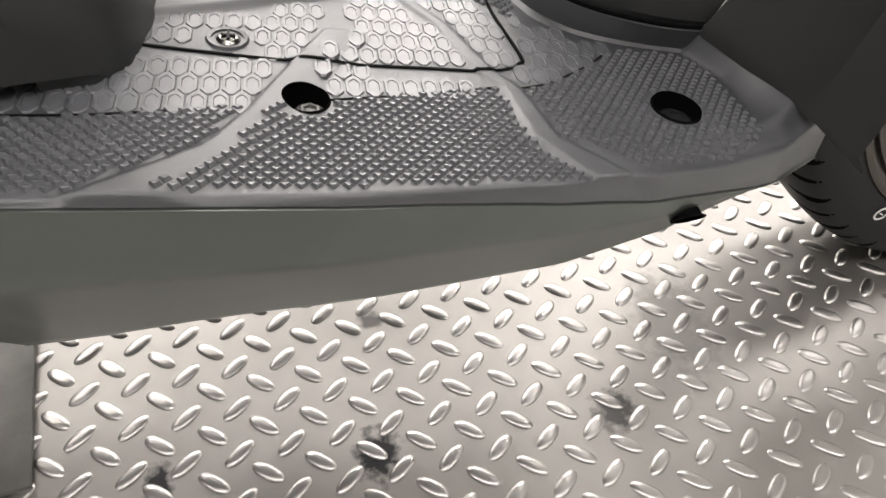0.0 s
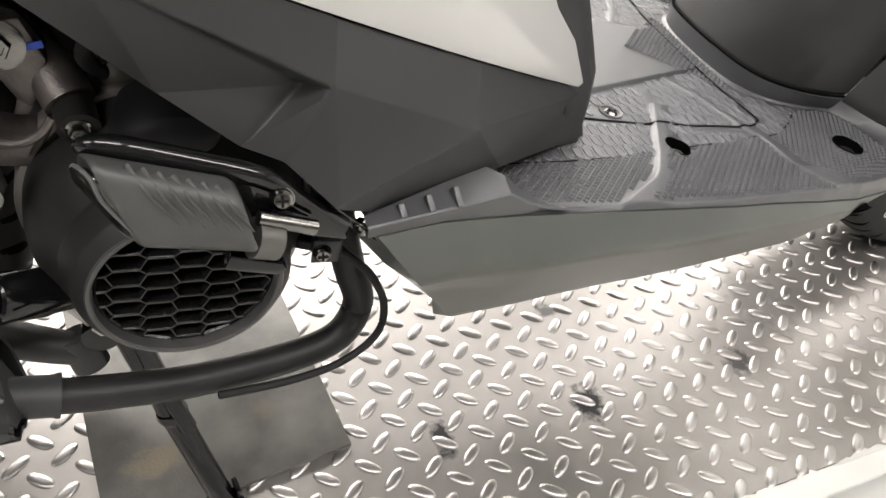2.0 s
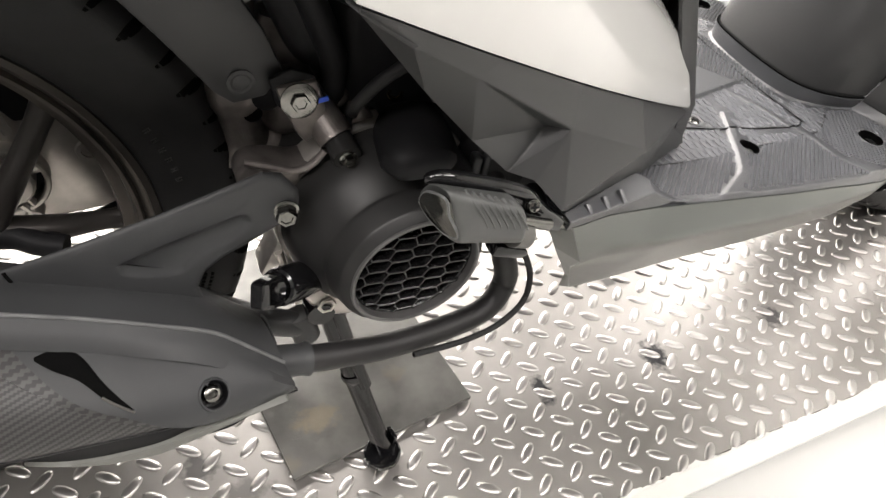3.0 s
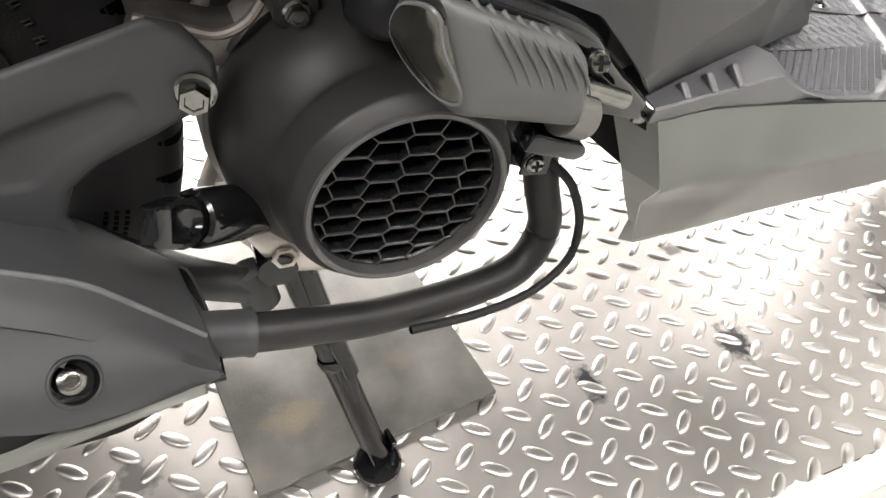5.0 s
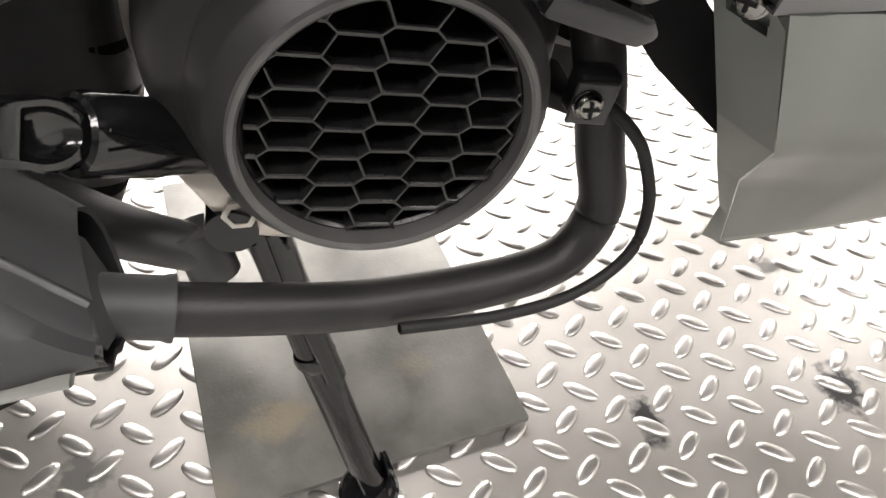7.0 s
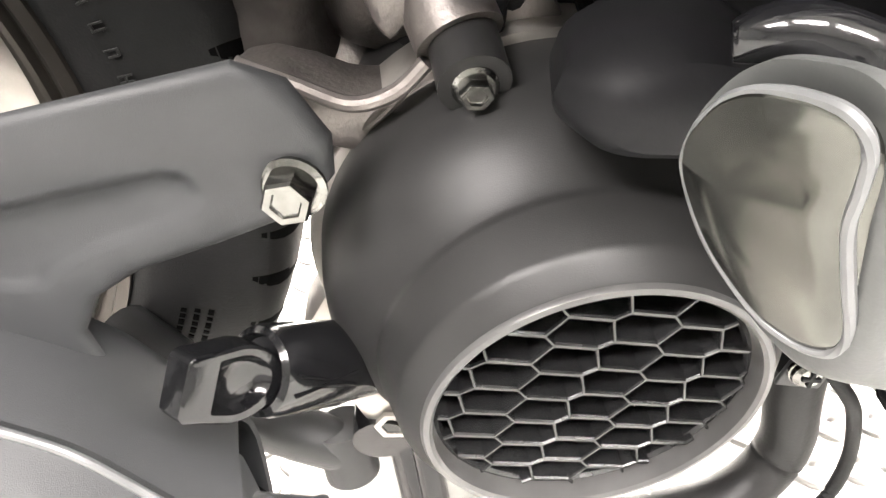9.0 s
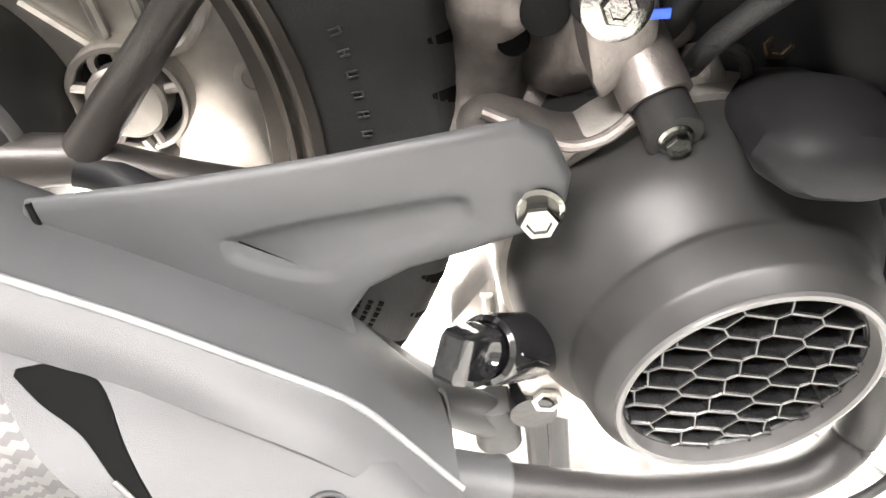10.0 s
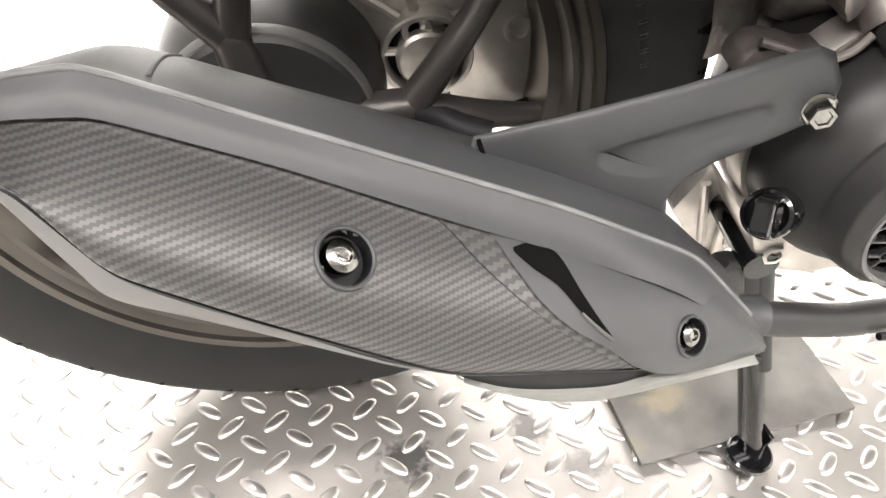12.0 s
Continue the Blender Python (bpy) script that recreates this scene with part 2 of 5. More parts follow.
def turned(profile, centre, axis=(0, -1, 0), sides=64, ups=(0, 0, 1)):
    """A turned body: profile of (distance along the axis, radius); open at an end that does not close on the axis."""
    c, d = Vector(centre), Vector(axis).normalized()
    a = d.cross(Vector(ups)).normalized()
    b = a.cross(d)
    rings = [[c + d * s + (a * math.cos(q) + b * math.sin(q)) * max(r, 1e-5) for q in (2 * math.pi * i / sides for i in range(sides))] for s, r in profile]
    return loft(rings, caps=False)


def slab(outline, y0, y1, bevel=0.0015):
    """An outline in x and z, given a thickness along y, with rounded edges."""
    bm = bmesh.new()
    f = bm.faces.new([bm.verts.new((x, y0, z)) for x, z in outline])
    e = bmesh.ops.extrude_face_region(bm, geom=[f])
    bmesh.ops.translate(bm, verts=[v for v in e["geom"] if isinstance(v, bmesh.types.BMVert)], vec=(0, y1 - y0, 0))
    bmesh.ops.recalc_face_normals(bm, faces=bm.faces)
    if bevel:
        bmesh.ops.bevel(bm, geom=bm.edges[:], offset=bevel, segments=2, affect="EDGES", profile=0.5)
    return bm


def block(centre, size, bevel=0.002, turn=(0, 0, 0)):
    bm = bmesh.new()
    bmesh.ops.create_cube(bm, size=1)
    bmesh.ops.scale(bm, vec=size, verts=bm.verts)
    if bevel:
        bmesh.ops.bevel(bm, geom=bm.edges[:], offset=bevel, segments=3, affect="EDGES", profile=0.5)
    bmesh.ops.transform(bm, matrix=pose(*centre, *turn), verts=bm.verts)
    return bm


def merge(*bms):
    out = bmesh.new()
    for b in bms:
        me = bpy.data.meshes.new("tmp")
        b.to_mesh(me)
        out.from_mesh(me)
        bpy.data.meshes.remove(me)
        b.free()
    return out


def mesh_of(name, bm, mat, sharp=32):
    me = bpy.data.meshes.new(name)
    bm.to_mesh(me)
    bm.free()
    me.materials.append(mat)
    me.polygons.foreach_set("use_smooth", [True] * len(me.polygons))
    me.set_sharp_from_angle(angle=radians(sharp))
    return me


def part(name, bm, mat, parent=None, label="", sharp=32):
    ob = new(name, mesh_of(name, bm, mat, sharp))
    while parent and parent.parent and parent.parent.parent:
        parent = parent.parent
    ob.parent = parent
    return tagged(ob, label) if label else ob


def facing(d):
    return Vector(d).to_track_quat("Z", "Y").to_matrix().to_4x4()


def bolt(parent, at, d=(0, -1, 0), r=0.0058, flange=0.0085, tall=0.006, mat=None, label="zinc-plated hexagon bolt", mark=True, cross=False, spin=0):
    """A flange bolt: washer face, chamfered hexagon head and a dished top, or a round cross-head screw."""
    rings = []
    for s, rr in ((0, flange), (0.0012, flange), (0.002, flange * 0.82)):
        rings.append([V(rr * math.cos(q), rr * math.sin(q), s) for q in (2 * math.pi * i / 24 for i in range(24))])
    base = loft(rings)
    head = []
    n = 24 if cross else 6
    prof = ((0.0015, 1.0), (tall - 0.001, 1.0), (tall, 0.9), (tall, 0.62), (tall - 0.0008, 0.55)) if not cross else ((0.0015, 1.0), (0.003, 0.95), (0.0042, 0.7), (0.0046, 0.3))
    for s, k in prof:
        head.append([V(r * k * math.cos(q), r * k * math.sin(q), s) for q in (2 * math.pi * (i / n) + spin for i in range(n))])
    bm = merge(base, loft(head))
    bmesh.ops.transform(bm, matrix=Matrix.Translation(at) @ facing(d), verts=bm.verts)
    ob = part("bolt", bm, mat or ZINC, parent, label, sharp=25)
    if cross:
        c = merge(block((0, 0, 0.0046), (r * 1.15, r * 0.24, 0.0012), 0), block((0, 0, 0.0046), (r * 0.24, r * 1.15, 0.00125), 0))
        bmesh.ops.transform(c, matrix=Matrix.Translation(at) @ facing(d), verts=c.verts)
        part("cross_slot", c, DARK, ob)
    return ob


# ---- setting ----
ground = tagged(new("ground"), "pale concrete-white showroom floor round the display platform", "floor", kind="structure")
part("floor_surface", block((0, 0, -0.06), (9, 9, 0.1), 0), FLOOR, ground)
PX0, PX1, PY0, PY1 = -1.25, 1.2, -0.236, 0.62
platform = tagged(new("platform"), "worn metal tread plate display platform with dark smudges", "platform", kind="structure")
pb = bmesh.new()
corners = [(PX0, PY0 - 0.066), (PX1, PY0 + 0.069), (PX1, PY1), (PX0, PY1)]
f = pb.faces.new([pb.verts.new((x, y, -0.009)) for x, y in corners])
e = bmesh.ops.extrude_face_region(pb, geom=[f])
bmesh.ops.translate(pb, verts=[v for v in e["geom"] if isinstance(v, bmesh.types.BMVert)], vec=(0, 0, 0.009))
bmesh.ops.recalc_face_normals(pb, faces=pb.faces)
part("tread_plate", pb, PLATE, platform)
# unseen walls, added; east and north are white to bounce light onto the board
for k, (a, b) in enumerate((((-4.5, -4.5), (4.5, -4.5)), ((4.5, -4.5), (4.5, 4.5)), ((4.5, 4.5), (-4.5, 4.5)), ((-4.5, 4.5), (-4.5, -4.5)))):
    mid = ((a[0] + b[0]) / 2, (a[1] + b[1]) / 2, 1.4)
    size = (9.1 if a[1] == b[1] else 0.1, 9.1 if a[0] == b[0] else 0.1, 2.9)
    w = part(("wall_south", "wall_east", "wall_north", "wall_west")[k], block(mid, size, 0), BOUNCEWALL if k in (1, 2) else WALL)
    tagged(w, "unseen white wall added to bounce light onto the footboard" if k in (1, 2) else "unseen grey wall, kept dark so shadows stay deep", "wall", kind="structure")
# unseen ceiling, added; its pale tone softens reflections in the plate
tagged(part("ceiling", block((0, 0, 2.9), (9.1, 9.1, 0.1), 0), CEIL), "unseen pale ceiling that closes the room and evens the light", "ceiling", kind="structure")

# ---- motor scooter ----
scooter = tagged(new("motor_scooter"), "black, grey and white motor scooter on its centre stand", "scooter")


def F(x):
    """Height of the footboard, which falls towards the front."""
    return 0.3065 - 0.13 * x


def CY(x):
    """The scooter's middle line."""
    return 0.042 * (x + 0.64)


def over(x, y, side):
    """y on the near side, or mirrored to the far side."""
    return y if side == 1 else 2 * CY(x) - y


def edge_y(x):
    return lerp(x, (-0.21, -0.183), (-0.173, -0.172), (-0.127, -0.166), (0.024, -0.161), (0.107, -0.154), (0.152, -0.146), (0.226, -0.121), (0.262, -0.1))


def seam_z(x):
    return lerp(x, (-0.21, 0.3372), (-0.205, 0.3364), (-0.19, 0.3346), (-0.173, 0.3313), (-0.157, 0.3285), (-0.127, 0.3225), (0.024, 0.2995), (0.0615, 0.2932), (0.0963, 0.2864), (0.126, 0.2793), (0.1655, 0.2684), (0.194, 0.2598), (0.2143, 0.2535), (0.225, 0.2515), (0.262, 0.246))


def low(x):
    """Lower edge of the side cowl: y and z."""
    return (lerp(x, (-0.1285, -0.1092), (-0.088, -0.1145), (-0.05, -0.1195), (-0.006, -0.12), (0.121, -0.137), (0.166, -0.136), (0.214, -0.124), (0.262, -0.1)),
            lerp(x, (-0.1285, 0.1775), (-0.088, 0.1855), (-0.05, 0.195), (0.0, 0.198), (0.04, 0.2065), (0.121, 0.229), (0.166, 0.2435), (0.2, 0.2505), (0.214, 0.2518), (0.226, 0.2508), (0.262, 0.2453)))


FOLD = [(-0.2063, -0.1815, 0.337), (-0.1915, -0.1737, 0.309), (-0.1765, -0.1658, 0.2806), (-0.164, -0.143, 0.249), (-0.146, -0.126, 0.213), (-0.1285, -0.1092, 0.1775)]


def along_fold(line, n):
    """n points spread over a bent line, close to its corners."""
    pts = [Vector(p) for p in line]
    return [pts[min(int(f), len(pts) - 2)].lerp(pts[min(int(f), len(pts) - 2) + 1], f - min(int(f), len(pts) - 2)) for f in (k / (n - 1) * (len(pts) - 1) for k in range(n))]


def cowl_column(x, n=26):
    yt, zt = edge_y(x), seam_z(x) - 0.0004
    yb, zb = low(x)
    col = []
    for k in range(n):
        u = k / (n - 1)
        tuck = max(0.0, u - 0.28) / 0.72 if abs(u - 0.28) > 0.06 else (u - 0.22) ** 2 / 0.1728
        col.append(V(x, yt + (yb - yt) * tuck, zt + (zb - zt) * u))
    return col


def cowl(side):
    first, next_one = along_fold(FOLD, 26), cowl_column(-0.1)
    cols = []
    for k in range(12):
        u = k / 12
        col = [a.lerp(b, u) for a, b in zip(first, next_one)]
        x = col[0].x
        shift = V(x, edge_y(x), seam_z(x) - 0.0004) - col[0] if k else V(0, 0, 0)
        col = [p + shift * (1 - j / 25) for j, p in enumerate(col)]
        cols.append(col)
    cols += [cowl_column(-0.1 + 0.362 * k / 34) for k in range(35)]
    rows = []
    for col in cols:
        row = [col[0] + V(0, 0.004, 0.0004)] + col + [col[-1] + V(0, 0.004, -0.0005)]
        rows.append([(p.x, over(p.x, p.y, side), p.z) for p in row])
    return sheet(rows, 0.0022)


near = part("side_cowl", cowl(1), GREYPAINT, scooter, "satin grey painted lower side cowl", sharp=60)
part("side_cowl", cowl(-1), GREYPAINT, scooter, "satin grey painted lower side cowl", sharp=40)
# folded rear edge of the cowl, with its screw
inner_edge = [(-0.2245, -0.169, 0.3485), (-0.2215, -0.168, 0.3423), (-0.2085, -0.162, 0.317), (-0.1934, -0.1535, 0.2892), (-0.172, -0.137, 0.2535), (-0.1494, -0.122, 0.2157), (-0.1426, -0.1114, 0.1871)]
outer_edge = [(-0.2115, -0.1835, 0.3445)] + [(p[0], p[1] + 0.0008, p[2]) for p in FOLD]
POCKET = [(0.82, 0.339), (0.74, 0.3405), (0.34, 0.3392), (0.24, 0.3345), (0.26, 0.328), (0.8, 0.332)]


def in_poly(x, y, poly):
    inside = False
    for (ax, ay), (bx, by) in zip(poly, poly[1:] + poly[:1]):
        if (ay > y) != (by > y) and x < (bx - ax) * (y - ay) / (by - ay) + ax:
            inside = not inside
    return inside


flange_rows = []
for a, b in zip(along_fold(outer_edge, 181), along_fold(inner_edge, 181)):
    row = []
    for k in range(41):
        p = a.lerp(b, k / 40)
        row.append(p + V(0.0022, 0.0018, 0) if in_poly(k / 40, p.z, POCKET) else p)
    flange_rows.append(row)
part("cowl_flange", sheet(flange_rows, 0.0), GREYPAINT, near, "folded rear edge of the cowl", sharp=25)
bolt(near, (-0.2112, -0.1737, 0.3375), (-0.8, -0.58, 0.1), 0.0042, 0.0048, mat=ZINC, cross=True, label="cross-head screw")
# oval hole near the front of the cowl
ov = turned([(0, 0.0078), (0.0008, 0.0082), (0.001, 0.0068), (-0.004, 0.0064)], (0.1745, -0.139, 0.2535), (0.05, -0.93, -0.36), 24)
bmesh.ops.scale(ov, vec=(1.0, 1, 0.7), space=Matrix.Translation((-0.1745, 0.139, -0.2535)), verts=ov.verts)
part("side_hole", ov, VOID, near, "dark oval opening")


# footboard
HOLES = ((0.0165, -0.1045, 0.0092), (0.176, -0.1005, 0.0118), (0.0165, 2 * CY(0.0165) + 0.1045, 0.0092), (0.176, 2 * CY(0.176) + 0.1005, 0.0118))
# the broad rib, at distances across the board: foot of its bevel, crest and far edge
RIB_LINES = ((-0.164, (-0.0695, -0.0585, -0.041)), (-0.157, (-0.059, -0.0505, -0.0363)), (-0.1366, (-0.027, -0.0195, -0.0128)), (-0.131, (-0.0196, -0.015, -0.0098)),
             (-0.112, (-0.0068, -0.0027, 0.0015)), (-0.0935, (0.0033, 0.0065, 0.0112)), (-0.0766, (0.0124, 0.015, 0.0205)), (-0.052, (0.0262, 0.0278, 0.0335)))
# the narrow band in front of it: its two edges
BAND_LINES = ((-0.15, (0.124, 0.143)), (-0.146, (0.119, 0.138)), (-0.1238, (0.1027, 0.1145)), (-0.0912, (0.0984, 0.1067)), (-0.079, (0.0888, 0.0975)), (-0.0416, (0.0761, 0.083)), (-0.0159, (0.0598, 0.067)), (-0.01, (0.056, 0.063)))
LID = [(-0.06, -0.0695), (-0.0441, -0.072), (0.0121, -0.0781), (0.0759, -0.0789), (0.0904, -0.079), (0.103, -0.0765), (0.1105, -0.0715), (0.1129, -0.0655), (0.108, -0.0263), (0.1068, 0.012), (0.1067, 0.029)]


def across(y, lines):
    return [lerp(y, *((a, b[k]) for a, b in lines)) for k in range(len(lines[0][1]))]


def off_line(p, line):
    best = 9
    p = Vector(p)
    for a, b in zip(line, line[1:]):
        a, b = Vector(a), Vector(b)
        u = max(0, min(1, (p - a).dot(b - a) / (b - a).length_squared))
        best = min(best, (p - a - (b - a) * u).length)
    return best


def smooth_step(a, b, x):
    u = max(0.0, min(1.0, (x - a) / (b - a)))
    return u * u * (3 - 2 * u)


def near_y(x, y):
    c = CY(x)
    return y if y < c else 2 * c - y


def upstand(x, y):
    """Rise of the board towards the wings of the leg shield."""
    yn = near_y(x, y)
    base = lerp(yn, (-0.13, 0.214), (-0.1163, 0.2131), (-0.0753, 0.209), (-0.0544, 0.1985), (-0.04, 0.196))
    gap = lerp(yn, (-0.13, 0.2555), (-0.1175, 0.2475), (-0.098, 0.233), (-0.077, 0.219), (-0.0555, 0.2045), (-0.04, 0.2))
    high = lerp(yn, (-0.1175, 0.004), (-0.098, 0.008), (-0.077, 0.0115), (-0.0555, 0.015))
    return high * smooth_step(base, gap + 0.002, x)


def flat_rise(x, yn):
    """The smooth middle plate stands proud, with a bevel on its near side."""
    d = (yn + 0.0482) * 0.946 - (x + 0.0373) * 0.3235
    return 0.0028 * smooth_step(0.0, 0.0026, d) * (1 - smooth_step(0.1, 0.106, x))


def rib_rise(x, yn):
    a, b, c = across(yn, RIB_LINES)
    up = smooth_step(a, b, x) * (1 - smooth_step(c, c + 0.02, x))
    return 0.0026 * up * (1 - smooth_step(-0.056, -0.05, yn))


def band_rise(x, yn):
    a, b = across(yn, BAND_LINES)
    return 0.0012 * smooth_step(a - 0.0008, a + 0.0008, x) * (1 - smooth_step(b - 0.0008, b + 0.0008, x)) * (1 - smooth_step(-0.014, -0.01, yn))


def edge_fall(x, yn):
    """The front of the board rounds off towards its side."""
    return 0.0075 * smooth_step(0.13, 0.195, x) * (1 - smooth_step(0.0, 0.014, yn - edge_y(x) - 0.003))


def board_z(x, y):
    yn = near_y(x, y)
    return F(x) - edge_fall(x, yn) + upstand(x, y) + flat_rise(x, yn) + rib_rise(x, yn) + band_rise(x, yn)


def build_board():
    bm = bmesh.new()
    nx = 330
    steps = [0.5 * j / 190 for j in range(190)] + [0.5 + 0.5 * j / 80 for j in range(81)]
    full = []
    for i in range(nx + 1):
        x = -0.165 + (0.262 + 0.165) * i / nx
        yy, zz = edge_y(x), seam_z(x)
        n = yy + 0.0037
        f = 2 * CY(x) - n
        row = []
        for u in steps:
            px, py = x, n + (f - n) * u
            for hx, hy, hr in HOLES:
                q = math.hypot(px - hx, py - hy)
                if abs(q - hr) < 0.0013:
                    px, py = hx + (px - hx) * hr / q, hy + (py - hy) * hr / q
            row.append(bm.verts.new((px, py, board_z(px, py))))
        top = board_z(x, n)
        lip = [(yy + 0.005, zz + 0.0003), (yy + 0.0009, zz + 0.0003), (yy + 0.0012, zz + 0.3 * (top - zz)), (yy + 0.0024, top - 0.0013), (yy + 0.003, top - 0.0004)]
        full.append([bm.verts.new((x, y, z)) for y, z in lip] + row + [bm.verts.new((x, 2 * CY(x) - y, z)) for y, z in lip[::-1]])
    for a, b in zip(full, full[1:]):
        for j in range(len(a) - 1):
            q = (a[j], a[j + 1], b[j + 1], b[j])
            c = sum((v.co for v in q), Vector()) / 4
            if any(math.hypot(c.x - hx, c.y - hy) < hr - 0.0002 for hx, hy, hr in HOLES):
                continue
            bm.faces.new(q)
    bmesh.ops.delete(bm, geom=[v for v in bm.verts if not v.link_faces], context="VERTS")
    bmesh.ops.recalc_face_normals(bm, faces=bm.faces)
    return bm


board = part("footboard", build_board(), BLACK, scooter, "black textured plastic footboard with ribbed tread", sharp=50)
for hx, hy, hr in HOLES:
    well = turned([(-0.0012, hr - 0.0004), (0.0, hr), (0.014, hr * 0.92), (0.0145, 0.0001)], (hx, hy, F(hx)), (-0.13, 0, -1), 28)
    part("bolt_well", well, VOID, board)
    bolt(board, (hx + 0.0006, hy - 0.0012, F(hx) - 0.0062), (0.13, 0, 1), hr * 0.5, hr * 0.66, 0.003, mat=DARK if hr > 0.01 else STEEL, label="recessed hexagon bolt")


ZONE_A = [(-0.1518, -0.1234), (-0.1406, -0.1455), (-0.1242, -0.1567), (-0.0645, -0.158), (0.0086, -0.155), (0.1227, -0.1481), (0.1315, -0.1455), (0.1, -0.0905), (0.0254, -0.1043), (-0.009, -0.1101), (-0.0584, -0.1183), (-0.125, -0.123)]
ZONE_B = [(0.101, -0.0925), (0.1228, -0.0848), (0.1439, -0.0701), (0.1628, -0.0545), (0.1971, -0.0544), (0.209, -0.0753), (0.2131, -0.1163), (0.1995, -0.125), (0.146, -0.1395), (0.112, -0.12)]
ZONE_C = [(0.0525, 0.031), (0.0513, 0.0269), (0.0813, -0.0002), (0.0985, -0.0085), (0.1055, -0.022), (0.1045, 0.031)]
ZONE_D = [(0.109, 0.033), (0.1105, -0.02), (0.1145, -0.034), (0.121, -0.02), (0.1185, 0.01), (0.1185, 0.033)]
ZONE_H = [(-0.11, -0.121), (-0.0584, -0.1175), (-0.009, -0.1093), (0.0254, -0.1035), (0.1, -0.0898), (0.1228, -0.0838), (0.1439, -0.0691), (0.159, -0.054), (0.14, -0.044), (0.118, -0.03), (0.1085, -0.02), (0.1045, -0.02), (0.0985, -0.01), (0.0847, -0.0085), (-0.0373, -0.0505), (-0.05, -0.055), (-0.09, -0.1)]


def stud(bm, x, y, z, r, h, turn):
    """A small wedge: a steep nose towards the board's edge, a long back that sinks into the board."""
    c, s = math.cos(turn), math.sin(turn)

    def v(a, b, up):
        px, py = x + a * c - b * s, y + a * s + b * c
        return bm.verts.new((px, py, z + up - 0.13 * (px - x)))

    left, nose, right, tail = v(-r, 0.05 * r, -0.0003), v(0, -0.92 * r, -0.0003), v(r, 0.05 * r, -0.0003), v(0, 1.2 * r, -0.0003)
    tl, tn, tr = v(-0.62 * r, 0.08 * r, h * 0.9), v(0, -0.5 * r, h), v(0.62 * r, 0.08 * r, h * 0.9)
    for q in ((left, nose, tn, tl), (nose, right, tr, tn), (right, tail, tr), (tail, left, tl), (tl, tn, tr), (tl, tr, tail)):
        bm.faces.new(q)


def studs(zone, turn, size=1.0):
    bm = bmesh.new()
    c, s = math.cos(turn), math.sin(turn)
    for i in range(-60, 61):
        for j in range(-10, 90):
            a, b = (0.0053 * (i + 0.5 * (j % 2))) * size, 0.00265 * j * size
            x, y = 0.0045 + a * c - b * s, -0.1561 + a * s + b * c
            if not in_poly(x, y, zone):
                continue
            if y < -0.05:
                lo, _, hi = across(y, RIB_LINES)
                b0, b1 = across(y, BAND_LINES)
                if lo - 0.001 < x < hi + 0.002 or b0 - 0.002 < x < b1 + 0.002:
                    continue
            if any(math.hypot(x - hx, y - hy) < hr + 0.0022 for hx, hy, hr in HOLES):
                continue
            for m in (1, -1):
                stud(bm, x, over(x, y, m), board_z(x, y), 0.0024 * size, 0.0014, (turn if m == 1 else -turn))
    bmesh.ops.recalc_face_normals(bm, faces=bm.faces)
    return bm


def hexes():
    """Long hexagon pads with a raised rim and a sunk middle, set close in staggered rows."""
    bm = bmesh.new()
    shape = ((0.0036, 0.0042), (0.0011, 0.0074), (-0.0011, 0.0074), (-0.0036, 0.0042), (-0.0036, -0.0042), (-0.0011, -0.0074), (0.0011, -0.0074), (0.0036, -0.0042))
    for i in range(-18, 30):
        for j in range(-4, 12):
            x, y = -0.0424 + i * 0.0078 + (0.0039 if j % 2 else 0), -0.0975 + j * 0.0117 + 0.04 * (i * 0.0078)
            if not in_poly(x, y, ZONE_H) or off_line((x, y), LID) < 0.0042:
                continue
            lo, _, hi = across(y, RIB_LINES)
            b0, b1 = across(y, BAND_LINES)
            if (y < -0.047 and lo - 0.002 < x < hi + 0.003) or (y >= -0.047 and 0.024 < x < 0.0355) or b0 - 0.0025 < x < b1 + 0.0025:
                continue
            if any(math.hypot(x - hx, y - hy) < hr + 0.0042 for hx, hy, hr in HOLES) or math.hypot(x + 0.0135, y + 0.064) < 0.0115:
                continue
            for m in (1, -1):
                rings = []
                for k, h in ((1.0, -0.0003), (0.9, 0.0006), (0.62, 0.0006), (0.56, 0.0003), (0.3, 0.0003)):
                    rings.append([bm.verts.new((x + k * a, over(x, y, m) + k * b, board_z(x, y) + h - 0.13 * k * a)) for a, b in shape])
                for a, b in zip(rings, rings[1:]):
                    for k in range(8):
                        bm.faces.new((a[k], a[(k + 1) % 8], b[(k + 1) % 8], b[k]))
                bm.faces.new(rings[-1])
    bmesh.ops.recalc_face_normals(bm, faces=bm.faces)
    return bm


for zone, turn in ((ZONE_A, 0.0), (ZONE_B, radians(9)), (ZONE_C, 0.0), (ZONE_D, 0.0)):
    tagged(part("stud_tread", studs(zone, turn), TREAD, board, "rows of small moulded studs", sharp=15), kind="stuff")
tagged(part("hexagon_tread", hexes(), TREAD, board, "moulded long hexagon pattern", sharp=15), kind="stuff")


def ribbon(line, width, lift, thick=0.0004):
    pts = spline([(x, y, 0) for x, y in line], len(line) * 8)
    rows = []
    for k, p in enumerate(pts):
        d = (pts[min(k + 1, len(pts) - 1)] - pts[max(k - 1, 0)]).normalized()
        n = V(-d.y, d.x, 0) * width / 2
        rows.append([(q.x, q.y, board_z(q.x, q.y) + lift) for q in (p - n, p + n)])
    return sheet(rows, thick)


